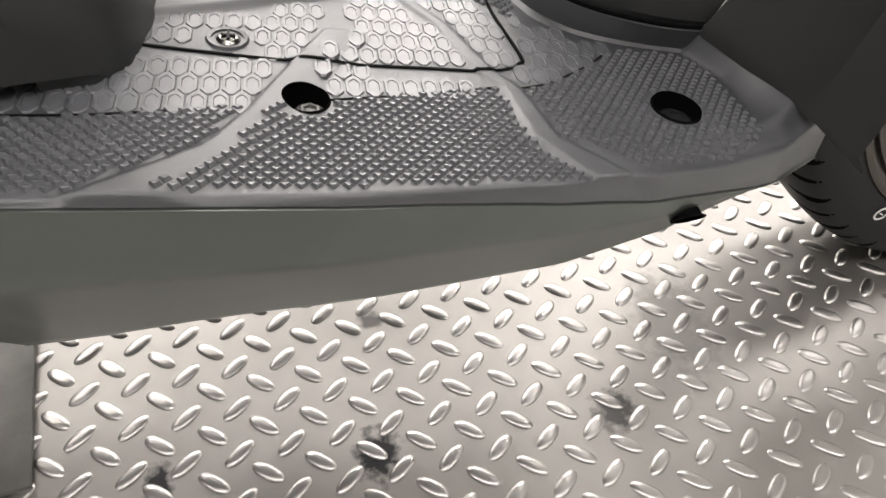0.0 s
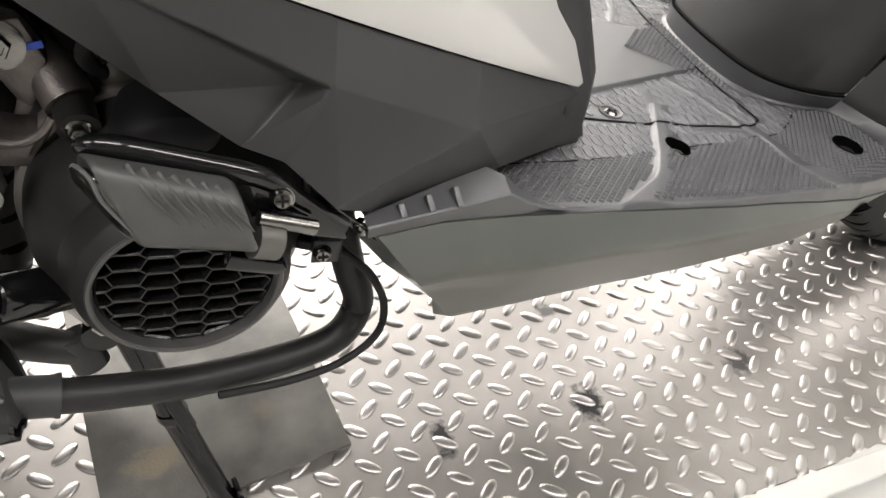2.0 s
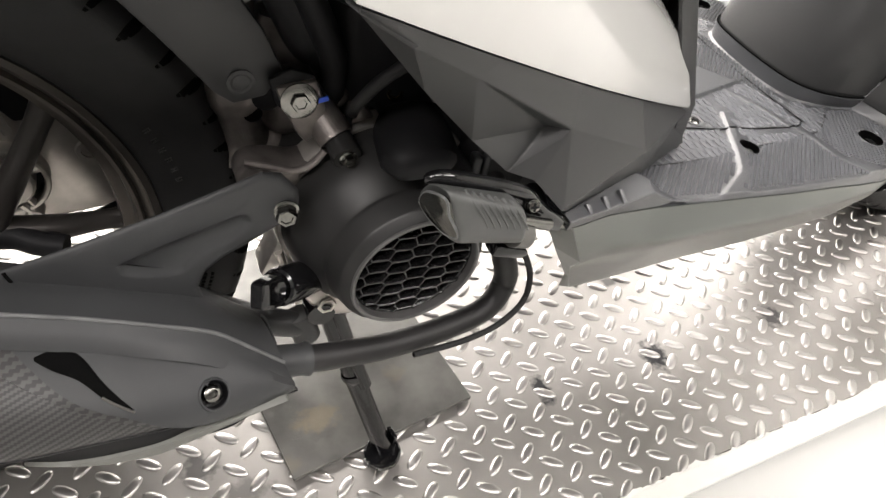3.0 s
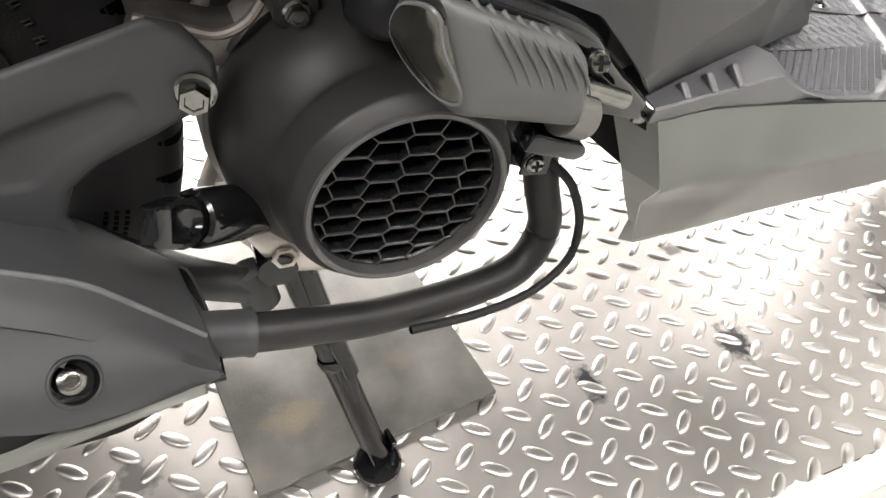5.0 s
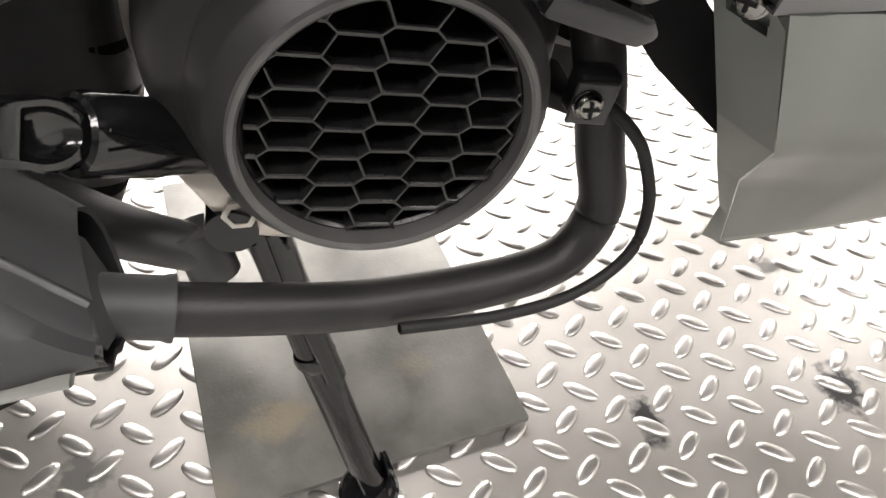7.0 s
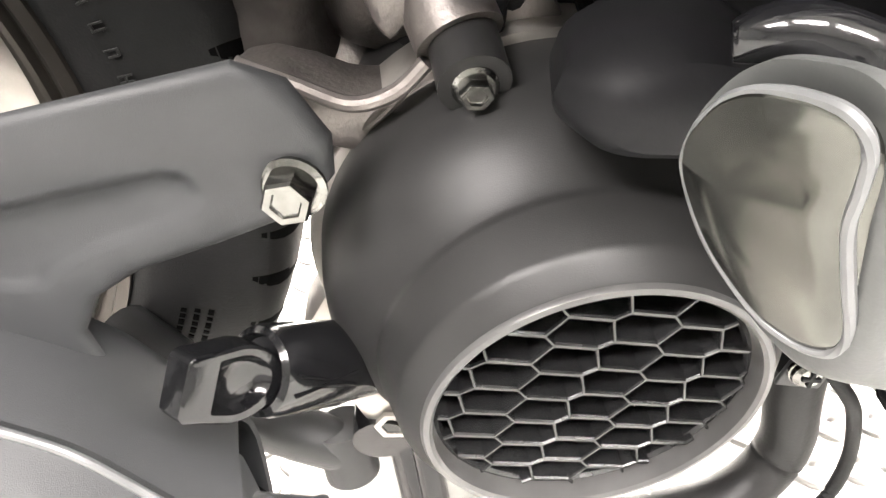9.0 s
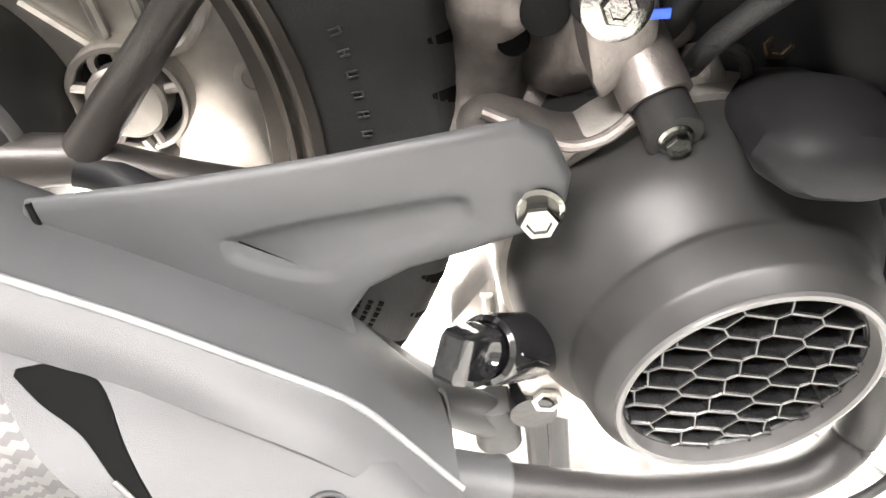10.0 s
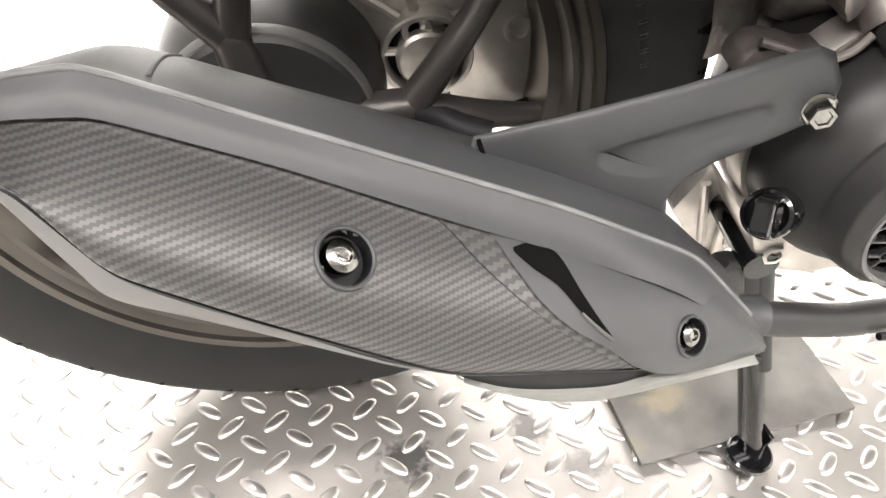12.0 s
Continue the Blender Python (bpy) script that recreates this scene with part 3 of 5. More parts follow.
part("lid_gap", ribbon(LID, 0.0016, 0.0006), VOID, board, "dark gap round the battery lid")
part("lid_gap", ribbon([(x, over(x, y, -1)) for x, y in LID], 0.0016, 0.0006), VOID, board)
for line in ([(-0.14, -0.1235), (-0.11, -0.1213), (-0.0584, -0.1178), (-0.012, -0.1103)], [(0.0254, -0.104), (0.06, -0.098), (0.096, -0.0905)], [(0.107, -0.0903), (0.1228, -0.0845), (0.1439, -0.0698), (0.158, -0.057)]):
    part("tread_step", ribbon(line, 0.0011, 0.0003), VOID, board)
ring = turned([(0, 0.0088), (0.0012, 0.0082), (0.0008, 0.0066), (-0.003, 0.006), (-0.0032, 0.0001)], (-0.0135, -0.064, F(-0.0135)), (0.13, 0, 1), 28)
part("screw_well", ring, BLACK, board)
bolt(board, (-0.0135, -0.064, F(-0.0135) - 0.0028), (0.13, 0, 1), 0.0052, 0.0056, cross=True, label="bright cross-head screw")
# raised rear corners of the footboard with three ribs each
for side in (1, -1):
    rows = []
    for x, b, c, d in ((-0.2115, (-0.184, 0.3453), (-0.1755, 0.3455), (-0.15, 0.34)), (-0.169, (-0.1755, 0.3425), (-0.161, 0.347), (-0.13, 0.335)), (-0.1429, (-0.169, 0.3403), (-0.1523, 0.3468), (-0.143, 0.322)),
                       (-0.134, (-0.1672, 0.3395), (-0.156, 0.3432), (-0.149, 0.32)), (-0.127, (-0.1665, 0.3345), (-0.1585, 0.3368), (-0.152, 0.319)), (-0.1205, (-0.166, 0.3302), (-0.16, 0.3318), (-0.155, 0.318)),
                       (-0.114, (-0.1655, 0.3268), (-0.161, 0.3278), (-0.157, 0.317)), (-0.107, (-0.165, 0.3238), (-0.162, 0.3242), (-0.158, 0.316)), (-0.1, (-0.1645, 0.3215), (-0.1615, 0.3215), (-0.158, 0.315)), (-0.09, (-0.1625, 0.318), (-0.16, 0.317), (-0.157, 0.313)), (-0.082, (-0.161, 0.314), (-0.159, 0.313), (-0.157, 0.311))):
        a = (edge_y(x) + 0.0008 + 0.0032 * smooth_step(-0.13, -0.1, x), seam_z(x) + 0.0003 + 0.001 * smooth_step(-0.12, -0.1, x))
        rows.append([(x, over(x, y, side), z) for y, z in ((a[0] + 0.004, a[1]), a, (b[0], b[1] - 0.0006), (b[0] + 0.0009, b[1] + 0.0003), c, (c[0] + 0.0015, c[1] - 0.0008), d)])
    ramp = part("rear_corner", sheet(rows, 0.0008), BLACK, board, sharp=18)
    for k in range(3):
        x = -0.1642 - 0.0147 * k
        part("corner_rib", block((x, over(x, -0.1697 - 0.0028 * k, side), 0.3447 + 0.0003 * k), (0.0035, 0.0105 - 0.0016 * k, 0.0042), 0.0008, (40 * side, 0, 8)), BLACK, ramp)

# leg shield: middle hump and the two wings
HUMP = [(0.2045, -0.0555, 0.015), (0.185, -0.0545, 0.015), (0.163, -0.0485, 0.015), (0.147, -0.041, 0.0155), (0.136, -0.031, 0.016), (0.1285, -0.0165, 0.0165), (0.1245, 0.004, 0.017), (0.123, CY(0.123), 0.017)]
BASE = [(0.1995, -0.0505), (0.18, -0.0478), (0.16, -0.0438), (0.145, -0.0375), (0.134, -0.028), (0.1262, -0.0145), (0.1222, 0.005), (0.1208, CY(0.1208))]
hump_line = [V(x, y, F(x) + h) for x, y, h in HUMP]
base_line = [V(x, y, F(x) - 0.001) for x, y in BASE]
hump_line += [V(p.x, over(p.x, p.y, -1), p.z) for p in hump_line[-2::-1]]
base_line += [V(p.x, over(p.x, p.y, -1), p.z) for p in base_line[-2::-1]]
skirt_rows = []
for b, h in zip(spline(base_line, 61), spline(hump_line, 61)):
    foot = V(b.x, b.y, b.z) + V(-0.004, 0, 0) * (1 if b.x < 0.14 else 0.2) + V(0, -0.003 if b.y < CY(b.x) else 0.003, 0) * (0.3 if b.x < 0.13 else 1)
    skirt_rows.append([foot, b + V(0, 0, 0.002), b.lerp(h, 0.3), b.lerp(h, 0.8), h + V(0, 0, -0.0008)])
part("shield_skirt", sheet(skirt_rows, 0.0015), BLACK, board, "moulded upstand at the foot of the leg shield", sharp=35)
hump_rows = []
for up in (-0.004, 0.001, 0.003, 0.06, 0.16, 0.3, 0.46):
    row = []
    for p in spline(hump_line, 49):
        c = V(0.3, CY(p.x), p.z)
        grow = 1 + 0.5 * max(0.0, up)
        lean = 0.40 * max(0.0, up) * (1 - 0.4 * smooth_step(0.14, 0.2, p.x)) + 0.16 * max(0.0, up) * smooth_step(0.14, 0.2, p.x)
        inset_y = 0.0012 if up > 0 else 0.002
        row.append(V(p.x + lean + inset_y, c.y + (p.y - c.y) * grow * (0.985 if up <= 0.001 else 1.0), p.z + up))
    hump_rows.append(row)
shield = part("leg_shield", sheet(hump_rows, 0.002), PANEL, scooter, "matt black inner leg shield", sharp=30)
WINGS = (((0.2045, -0.0555, 0.295), (0.54, -0.082)), ((0.2192, -0.0772, 0.2897), (0.44, -0.1)), ((0.236, -0.103, 0.283), (0.2, -0.128)), ((0.239, -0.107, 0.2815), (0.125, -0.13)), ((0.242, -0.1105, 0.2805), (0.12, -0.13)), ((0.2433, -0.1183, 0.2785), (0.14, -0.13)), ((0.2445, -0.1, 0.2785), (0.17, -0.11)), ((0.25, -0.06, 0.28), (0.35, -0.08)))
for side in (1, -1):
    rows = []
    for up in (-0.003, 0.0008, 0.004, 0.06, 0.2, 0.46):
        k = max(0.0, up)
        rows.append([(x + a * k + 0.0012, over(x, y + b * k, side), z + up) for (x, y, z), (a, b) in WINGS])
    part("shield_wing", sheet(rows, 0.003), PANEL, shield, "matt black wing of the leg shield", sharp=30)
    part("panel_gap", tube([(x - 0.0004, over(x, y - 0.0004, side), z + 0.0004) for (x, y, z), _ in WINGS[:6]], 0.0009, 8), VOID, shield)
part("panel_gap", tube([p + V(-0.0003, 0, 0) for p in hump_line], 0.0009, 8, 90), VOID, shield)


# body side panels
def seam(x):
    u = x + 0.07
    return V(x, -0.104 + 0.527 * u + 0.424 * u * u, 0.356 - 0.553 * u + 0.032 * u * u)


def panel(side):
    """A folded panel: flat facets that meet in soft creases."""
    bm = bmesh.new()
    made = {}

    def v(p):
        p = tuple(p)
        if p not in made:
            made[p] = bm.verts.new((p[0], over(p[0], p[1], side), p[2]))
        return made[p]

    def strip(one, two):
        for k in range(max(len(one), len(two)) - 1):
            q = [one[min(k, len(one) - 1)], one[min(k + 1, len(one) - 1)], two[min(k + 1, len(two) - 1)], two[min(k, len(two) - 1)]]
            q = [p for i, p in enumerate(q) if p not in q[:i]]
            if len(q) > 2:
                bm.faces.new([v(p) for p in q])

    e1, e2, b1, b2 = (-0.0605, -0.0945, 0.3445), (-0.0545, -0.0995, 0.3185), (-0.133, -0.146, 0.34), (-0.2063, -0.1715, 0.3435)
    k2, tip, inner, foot_a, foot_b, low_tip = (-0.16, -0.172, 0.3835), (-0.2265, -0.179, 0.4155), (-0.237, -0.169, 0.4135), (-0.259, -0.1772, 0.3945), (-0.2467, -0.1856, 0.388), (-0.226, -0.1915, 0.367)
    k00, k0, kend = (-0.301, -0.2, 0.471), (-0.336, -0.208, 0.495), (-0.366, -0.226, 0.5215)
    edge = [foot_a, (-0.288, -0.181, 0.4215), (-0.32, -0.189, 0.4575), (-0.357, -0.203, 0.507)]
    top = [tuple(seam(x)) for x in (-0.061, -0.15, -0.225, -0.29, -0.325, -0.37)]
    strip(top, [e1, k2, tip, k00, k0, kend])
    for poly in ((e1, k2, b1, e2), (k2, low_tip, b2, b1), (tip, k2, low_tip), (tip, low_tip, foot_b), (tip, foot_b, foot_a), (tip, foot_a, inner), (tip, inner, k00), (inner, foot_a, edge[1]), (inner, edge[1], k00)):
        bm.faces.new([v(p) for p in poly])
    strip([k00, k0, kend], edge[1:])
    bmesh.ops.recalc_face_normals(bm, faces=bm.faces)
    folds = [e for e in bm.edges if len(e.link_faces) == 2 and e.calc_face_angle(0) > 0.17]
    bmesh.ops.bevel(bm, geom=folds, offset=0.0012, segments=2, affect="EDGES", profile=0.5)
    bmesh.ops.solidify(bm, geom=bm.faces[:], thickness=0.003)
    return bm


body = part("side_panel", panel(1), PANEL, scooter, "dark grey angular body side panel", sharp=13)
part("side_panel", panel(-1), PANEL, scooter, "dark grey angular body side panel", sharp=13)


def white(side):
    rows = []
    for k in range(25):
        u = k / 24
        a = seam(-0.0665 - 0.3 * u)
        a = a + V(0, -0.0012, 0.0016)
        rise = [(0, 0, 0), (-0.001, -0.0008, 0.004), (-0.012, 0.001, 0.03), (-0.026, 0.008, 0.058), (-0.05, 0.021, 0.088), (-0.1, 0.05, 0.15), (-0.14, 0.085, 0.22)]
        rows.append([(a.x + dx * (1 - 0.6 * u), over(a.x, a.y + dy, side), a.z + dz * (1 + 0.3 * u)) for dx, dy, dz in rise])
    return sheet(rows, 0.003)


part("white_cover", white(1), WHITE, scooter, "glossy pearl white side cover", sharp=50)
part("white_cover", white(-1), WHITE, scooter, "glossy pearl white side cover", sharp=50)
rows = []
for z, back, wide in ((0.31, 0, 1.0), (0.335, 0.0, 1.0), (0.357, 0.003, 1.02), (0.44, 0.03, 0.95), (0.6, 0.07, 0.85), (0.72, 0.1, 0.8)):
    half = [(-0.075, 0.106), (-0.058, 0.1), (-0.0475, 0.086), (-0.043, 0.06), (-0.041, 0.02)]
    pts = [(x - back, CY(x) - (y + CY(x)) * wide, z) for x, y in half] + [(x - back, CY(x) + (y + CY(x)) * wide, z) for x, y in half[::-1]]
    rows.append(pts)
part("body_front", sheet(rows, 0.003), PANEL, scooter, "dark grey panel below the seat front", sharp=35)
inner = merge(block((-0.2, 0.0, 0.45), (0.26, 0.12, 0.2), 0.02), tube([(-0.16, -0.05, 0.36), (-0.28, -0.055, 0.43), (-0.44, -0.06, 0.52)], 0.014, 14), block((-0.36, 0.04, 0.53), (0.3, 0.16, 0.1), 0.02))
# unseen tail shape, made wide to keep lamp light off the engine
tail = loft([[(x, CY(x) + s * w, z + 0.14 + 0.02 * math.cos(s * 1.4)) for s in (-1, -0.7, -0.3, 0.3, 0.7, 1)] + [(x, CY(x) + s * w * 0.95, z) for s in (1, -1)] for x, w, z in ((-0.1, 0.1, 0.6), (-0.2, 0.19, 0.58), (-0.4, 0.21, 0.57), (-0.65, 0.2, 0.58), (-0.95, 0.14, 0.62))])
part("unseen_tail", tail, BLACK, scooter, "unseen black tail shape that shades the engine")
# hidden block, added so light doesn't pass through below the footboard
part("unseen_belly", block((0.05, CY(0.05), 0.255), (0.34, 0.17, 0.045), 0.01, (0, 7.4, 2.4)), DARK, scooter, "unseen black block that cuts light under the footboard")
part("frame", inner, DARK, scooter, "black painted frame and under-seat box")

# ---- engine ----
FAX = V(0.07, -1, -0.018).normalized()
FX = V(0, 0, 1).cross(FAX).normalized()
FZ = FAX.cross(FX)
FC = V(-0.294, -0.1431, 0.2798) - FAX * 0.1431
fan = part("fan_cover", turned([(0.02, 0.0745), (0.075, 0.0745), (0.085, 0.0742), (0.093, 0.073), (0.1, 0.0705), (0.106, 0.067), (0.111, 0.0635), (0.1155, 0.0606), (0.118, 0.0593), (0.1192, 0.0588), (0.1202, 0.0588), (0.1212, 0.0584), (0.1345, 0.0548), (0.1358, 0.0542), (0.1368, 0.0533), (0.1412, 0.0497), (0.1422, 0.0487), (0.1385, 0.0482), (0.135, 0.0475), (0.118, 0.0465), (0.1175, 0.0001)], FC, FAX, sides=96), FANBLACK, scooter, "satin black round fan cover", sharp=28)
# ring is paler than the cover: light caught on its edge is painted in
part("ring", turned([(0.1375, 0.0487), (0.1422, 0.0489), (0.1435, 0.0482), (0.1438, 0.0466), (0.1428, 0.0456), (0.1365, 0.0449), (0.1365, 0.0485)], FC, FAX, sides=96), FANGREY, fan, "ring round the grille, greyed for the light on its edge")
part("grille_rim", turned([(0.1215, 0.046), (0.1365, 0.0455), (0.1372, 0.0438), (0.136, 0.043), (0.1215, 0.0428)], FC, FAX, sides=64), GRILLE, fan)
# black disc and sleeve stand in for the shade behind the bars
part("shade_backing", turned([(0.118, 0.046), (0.1185, 0.0001)], FC, FAX, sides=48), VOID, fan)
part("shade_wall", turned([(0.119, 0.0462), (0.1362, 0.0449), (0.1362, 0.0445), (0.119, 0.0455)], FC, FAX, sides=64), VOID, fan)


def grille():
    """Honeycomb of long cells between raised bars; the side corners sit off the middle of each cell."""
    bm = bmesh.new()
    pitch, half, tall, shift, thick = 0.0157, 0.006, 0.0108, 0.0032, 0.0009
    slope = pitch - 2 * half
    lines = []
    for i in range(-4, 5):
        x0 = 0.0019 + (i - 1) * pitch
        odd = (i - 1) % 2 == 0
        for j in range(-6, 7):
            z0 = j * tall + (-0.0006 + shift if odd else -0.0006)
            lines.append(((x0 - half, z0), (x0 + half, z0)))
            for k in (0, 1):
                z1 = z0 + ((-shift if odd else shift) if k == 0 else (tall - shift if odd else shift - tall))
                lines.append(((x0 + half, z0), (x0 + half + slope, z1)))
    turn = Matrix.Rotation(radians(-10), 2)
    for a, b in lines:
        wide = 1.0 if a[1] == b[1] else 0.6
        a, b = turn @ Vector(a), turn @ Vector(b)
        ends = []
        for k in range(13):
            p = a.lerp(b, k / 12)
            if p.length < 0.0438:
                ends.append(p)
        if len(ends) < 2:
            continue
        a, b = ends[0], ends[-1]
        d = (b - a).normalized()
        n = Vector((-d.y, d.x)) * thick * wide
        rings = []
        for deep, k in ((0.1215, 1.0), (0.1382, 1.0), (0.1388, 0.55)):
            rings.append([FC + FAX * deep + FX * p.x + FZ * p.y for p in (a - n * k, b - n * k, b + n * k, a + n * k)])
        vs = [[bm.verts.new(p) for p in r] for r in rings]
        for r, q in zip(vs, vs[1:]):
            for k in range(4):
                bm.faces.new((r[k], r[(k + 1) % 4], q[(k + 1) % 4], q[k]))
        bm.faces.new(vs[-1])
    bmesh.ops.recalc_face_normals(bm, faces=bm.faces)
    return bm


part("grille", grille(), GRILLE, fan, "black honeycomb air grille", sharp=20)
part("back_plate", turned([(0.05, 0.0778), (0.067, 0.0782), (0.0695, 0.0774), (0.0695, 0.07)], FC, FAX, sides=72), ALU, fan, "bare aluminium edge behind the cover")
lug = tube([(-0.334, -0.075, 0.358), (-0.331, -0.0955, 0.352)], 0.0098, 24)
part("lug", lug, FANBLACK, fan)
bolt(fan, (-0.331, -0.0955, 0.352), (0.05, -1, -0.15), 0.0045, 0.0062, 0.0055, label="small hexagon bolt on the fan cover")

crank = merge(block((-0.28, -0.01, 0.285), (0.15, 0.11, 0.14), 0.03), block((-0.24, 0.02, 0.24), (0.16, 0.1, 0.07), 0.02), turned([(0, 0.07), (0.05, 0.072), (0.06, 0.06), (0.061, 0.001)], (-0.2925, -0.01, 0.279), sides=40))
engine = part("crankcase", crank, DARK, scooter, "black crankcase behind the fan cover")
web = slab([(-0.40, 0.325), (-0.4, 0.334), (-0.395, 0.3405), (-0.386, 0.3425), (-0.374, 0.34), (-0.362, 0.336), (-0.35, 0.337), (-0.343, 0.343), (-0.33, 0.35), (-0.318, 0.352), (-0.318, 0.33), (-0.36, 0.318)], -0.0775, -0.052, 0.0035)
part("cast_web", web, CAST, engine, "cast aluminium mounting web")


def cast_lump(axis, radius, seed, rough=0.0032):
    """A cast neck: a thick uneven body along a line, with soft hollows and ridges."""
    line = spline(axis, 26)
    rings = []
    for k, p in enumerate(line):
        ring = []
        for i in range(40):
            q = 2 * math.pi * i / 40
            d = V(math.cos(q), math.sin(q), 0.25 * math.sin(q + seed))
            n = noise.noise((p + d * radius) * 42 + V(seed, 0, 0)) + 0.5 * noise.noise((p + d * radius) * 95 + V(0, seed, 0))
            fold = 0.5 * abs(math.sin(3 * q + seed + k * 0.12))
            ring.append(p + d * (radius * (1 + 0.12 * math.sin(k * 0.5 + seed)) + rough * (n + fold)))
        rings.append(ring)
    return loft(rings)


for axis, wide, seed in (([(-0.392, -0.016, 0.318), (-0.386, -0.02, 0.352), (-0.384, -0.02, 0.39), (-0.39, -0.012, 0.43)], 0.021, 1.3),
                         ([(-0.356, -0.018, 0.33), (-0.352, -0.03, 0.352), (-0.35, -0.034, 0.38), (-0.35, -0.03, 0.42)], 0.019, 4.1),
                         ([(-0.372, 0.0, 0.32), (-0.37, 0.004, 0.36), (-0.37, 0.004, 0.43)], 0.03, 7.7)):
    part("gearcase_neck", cast_lump(axis, wide, seed), CAST, engine, "cast aluminium neck behind the fan cover")
part("casting_plate", slab([(-0.3215, 0.343), (-0.3215, 0.368), (-0.3135, 0.372), (-0.304, 0.36), (-0.302, 0.343)], -0.066, -0.05, 0.002), CAST, engine, "bare cast plate above the fan cover")
part("cable_strap", tube([(-0.323, -0.068, 0.349), (-0.3225, -0.07, 0.366), (-0.314, -0.07, 0.3745), (-0.304, -0.068, 0.371), (-0.298, -0.066, 0.362)], 0.0026, 10), DARK, engine, "black cable strap")
# raised black disc stands in for the shade of an open hole
part("bore_shade", turned([(0, 0.0065), (0.0008, 0.006), (0.0009, 0.0001)], (-0.381, -0.0425, 0.3585), (-0.1, -1, 0.15), 20), VOID, engine)
part("casting_post", slab([(-0.371, 0.398), (-0.345, 0.4), (-0.339, 0.378), (-0.346, 0.362), (-0.3525, 0.3525), (-0.358, 0.36), (-0.3665, 0.382)], -0.0775, -0.05, 0.003), CAST, engine, "cast aluminium shock mounting post")
part("casting_boss", tube([(-0.346, -0.055, 0.374), (-0.34, -0.068, 0.366), (-0.334, -0.08, 0.357)], 0.0125, 22), CAST, engine)
part("casting_rib", tube([(-0.394, -0.077, 0.346), (-0.378, -0.081, 0.3425), (-0.363, -0.084, 0.339), (-0.351, -0.085, 0.3435), (-0.343, -0.084, 0.352)], 0.0024, 10), CAST, engine)
part("casting_rib", tube([(-0.343, -0.083, 0.352), (-0.351, -0.08, 0.338), (-0.359, -0.076, 0.327)], 0.0018, 10), CAST, engine)
part("elbow", tube([(-0.33, -0.05, 0.372), (-0.327, -0.056, 0.3705), (-0.32, -0.05, 0.376), (-0.312, -0.03, 0.382)], 0.0055, 14), CAST, engine, "bare metal elbow above the fan cover")

part("bore_shade", turned([(0, 0.0095), (0.0015, 0.009), (0.0016, 0.0001)], (-0.372, -0.046, 0.372), (-0.15, -1, 0.1), 20), DARK, engine)
skirt = slab([(-0.372, 0.24), (-0.36, 0.216), (-0.352, 0.2), (-0.335, 0.196), (-0.315, 0.192), (-0.295, 0.196), (-0.28, 0.2), (-0.25, 0.22), (-0.25, 0.25)], -0.098, -0.03, 0.005)
part("sump_edge", skirt, ALU, engine, "bare aluminium sump edge")
part("drain_nut", turned([(0, 0.0075), (0.002, 0.0075), (0.0022, 0.005), (-0.004, 0.0048), (-0.004, 0.0001)], (-0.3475, -0.0985, 0.2145), sides=6), ALU, engine)
arm = tube([(-0.46, -0.05, 0.207), (-0.43, -0.07, 0.205), (-0.397, -0.085, 0.1975), (-0.366, -0.092, 0.189)], lambda u: 0.015 - 0.005 * u, 18)
part("stand_pivot", merge(arm, tube([(-0.368, -0.088, 0.199), (-0.363, -0.094, 0.176)], 0.0112, 22)), PANEL, scooter, "dark grey stand pivot arm")
# flat black disc paints the shade in the open tube end
part("stand_pivot_bore", turned([(0, 0.0085), (0.0004, 0.0001)], (-0.3629, -0.0941, 0.1755), (0.2, -0.25, -0.95), 20), VOID, scooter)
part("cylinder_cowl", merge(turned([(0.0, 0.042), (0.05, 0.042), (0.058, 0.036), (0.06, 0.0001)], (-0.2, -0.02, 0.305), sides=32), block((-0.178, -0.03, 0.325), (0.08, 0.06, 0.05), 0.012)), DARK, scooter, "black cylinder cowl")
part("cowl_edge", block((-0.232, -0.083, 0.297), (0.007, 0.01, 0.06), 0.002, (0, 5, 0)), SHIELD, scooter)
part("cowl_edge", block((-0.222, -0.08, 0.297), (0.005, 0.01, 0.055), 0.002, (0, 5, 0)), SHIELD, scooter)
part("under_tray", sheet([[(-0.2, -0.07, 0.29), (-0.1802, -0.09, 0.2657), (-0.1378, -0.09, 0.2275), (-0.1, -0.1, 0.205)], [(-0.185, -0.07, 0.32), (-0.165, -0.09, 0.29), (-0.12, -0.095, 0.25), (-0.09, -0.1, 0.24)]], 0.004), DARK, scooter, "black inner under-tray")
part("stand_mount", slab([(-0.388, 0.2), (-0.372, 0.235), (-0.335, 0.24), (-0.322, 0.2), (-0.336, 0.155), (-0.35, 0.132), (-0.358, 0.134), (-0.362, 0.165)], -0.042, -0.012, 0.004), ALU, engine, "cast aluminium stand mounting below the engine")
for q in ((-0.372, 0.225, -0.352, 0.14), (-0.352, 0.228, -0.345, 0.15), (-0.336, 0.225, -0.338, 0.165)):
    part("mount_rib", tube([(q[0], -0.043, q[1]), (q[2], -0.043, q[3])], 0.0035, 10), ALU, engine)
# oil filler cap with its finger bar
CA = V(-0.64, -0.56, 0.53).normalized()
C0 = V(-0.3665, -0.1085, 0.2605)
CW = (V(0.27, 0.61, 0.74) - CA * CA.dot(V(0.27, 0.61, 0.74))).normalized()
CN = CA.cross(CW)
CN = CN if CN.y < 0 else -CN
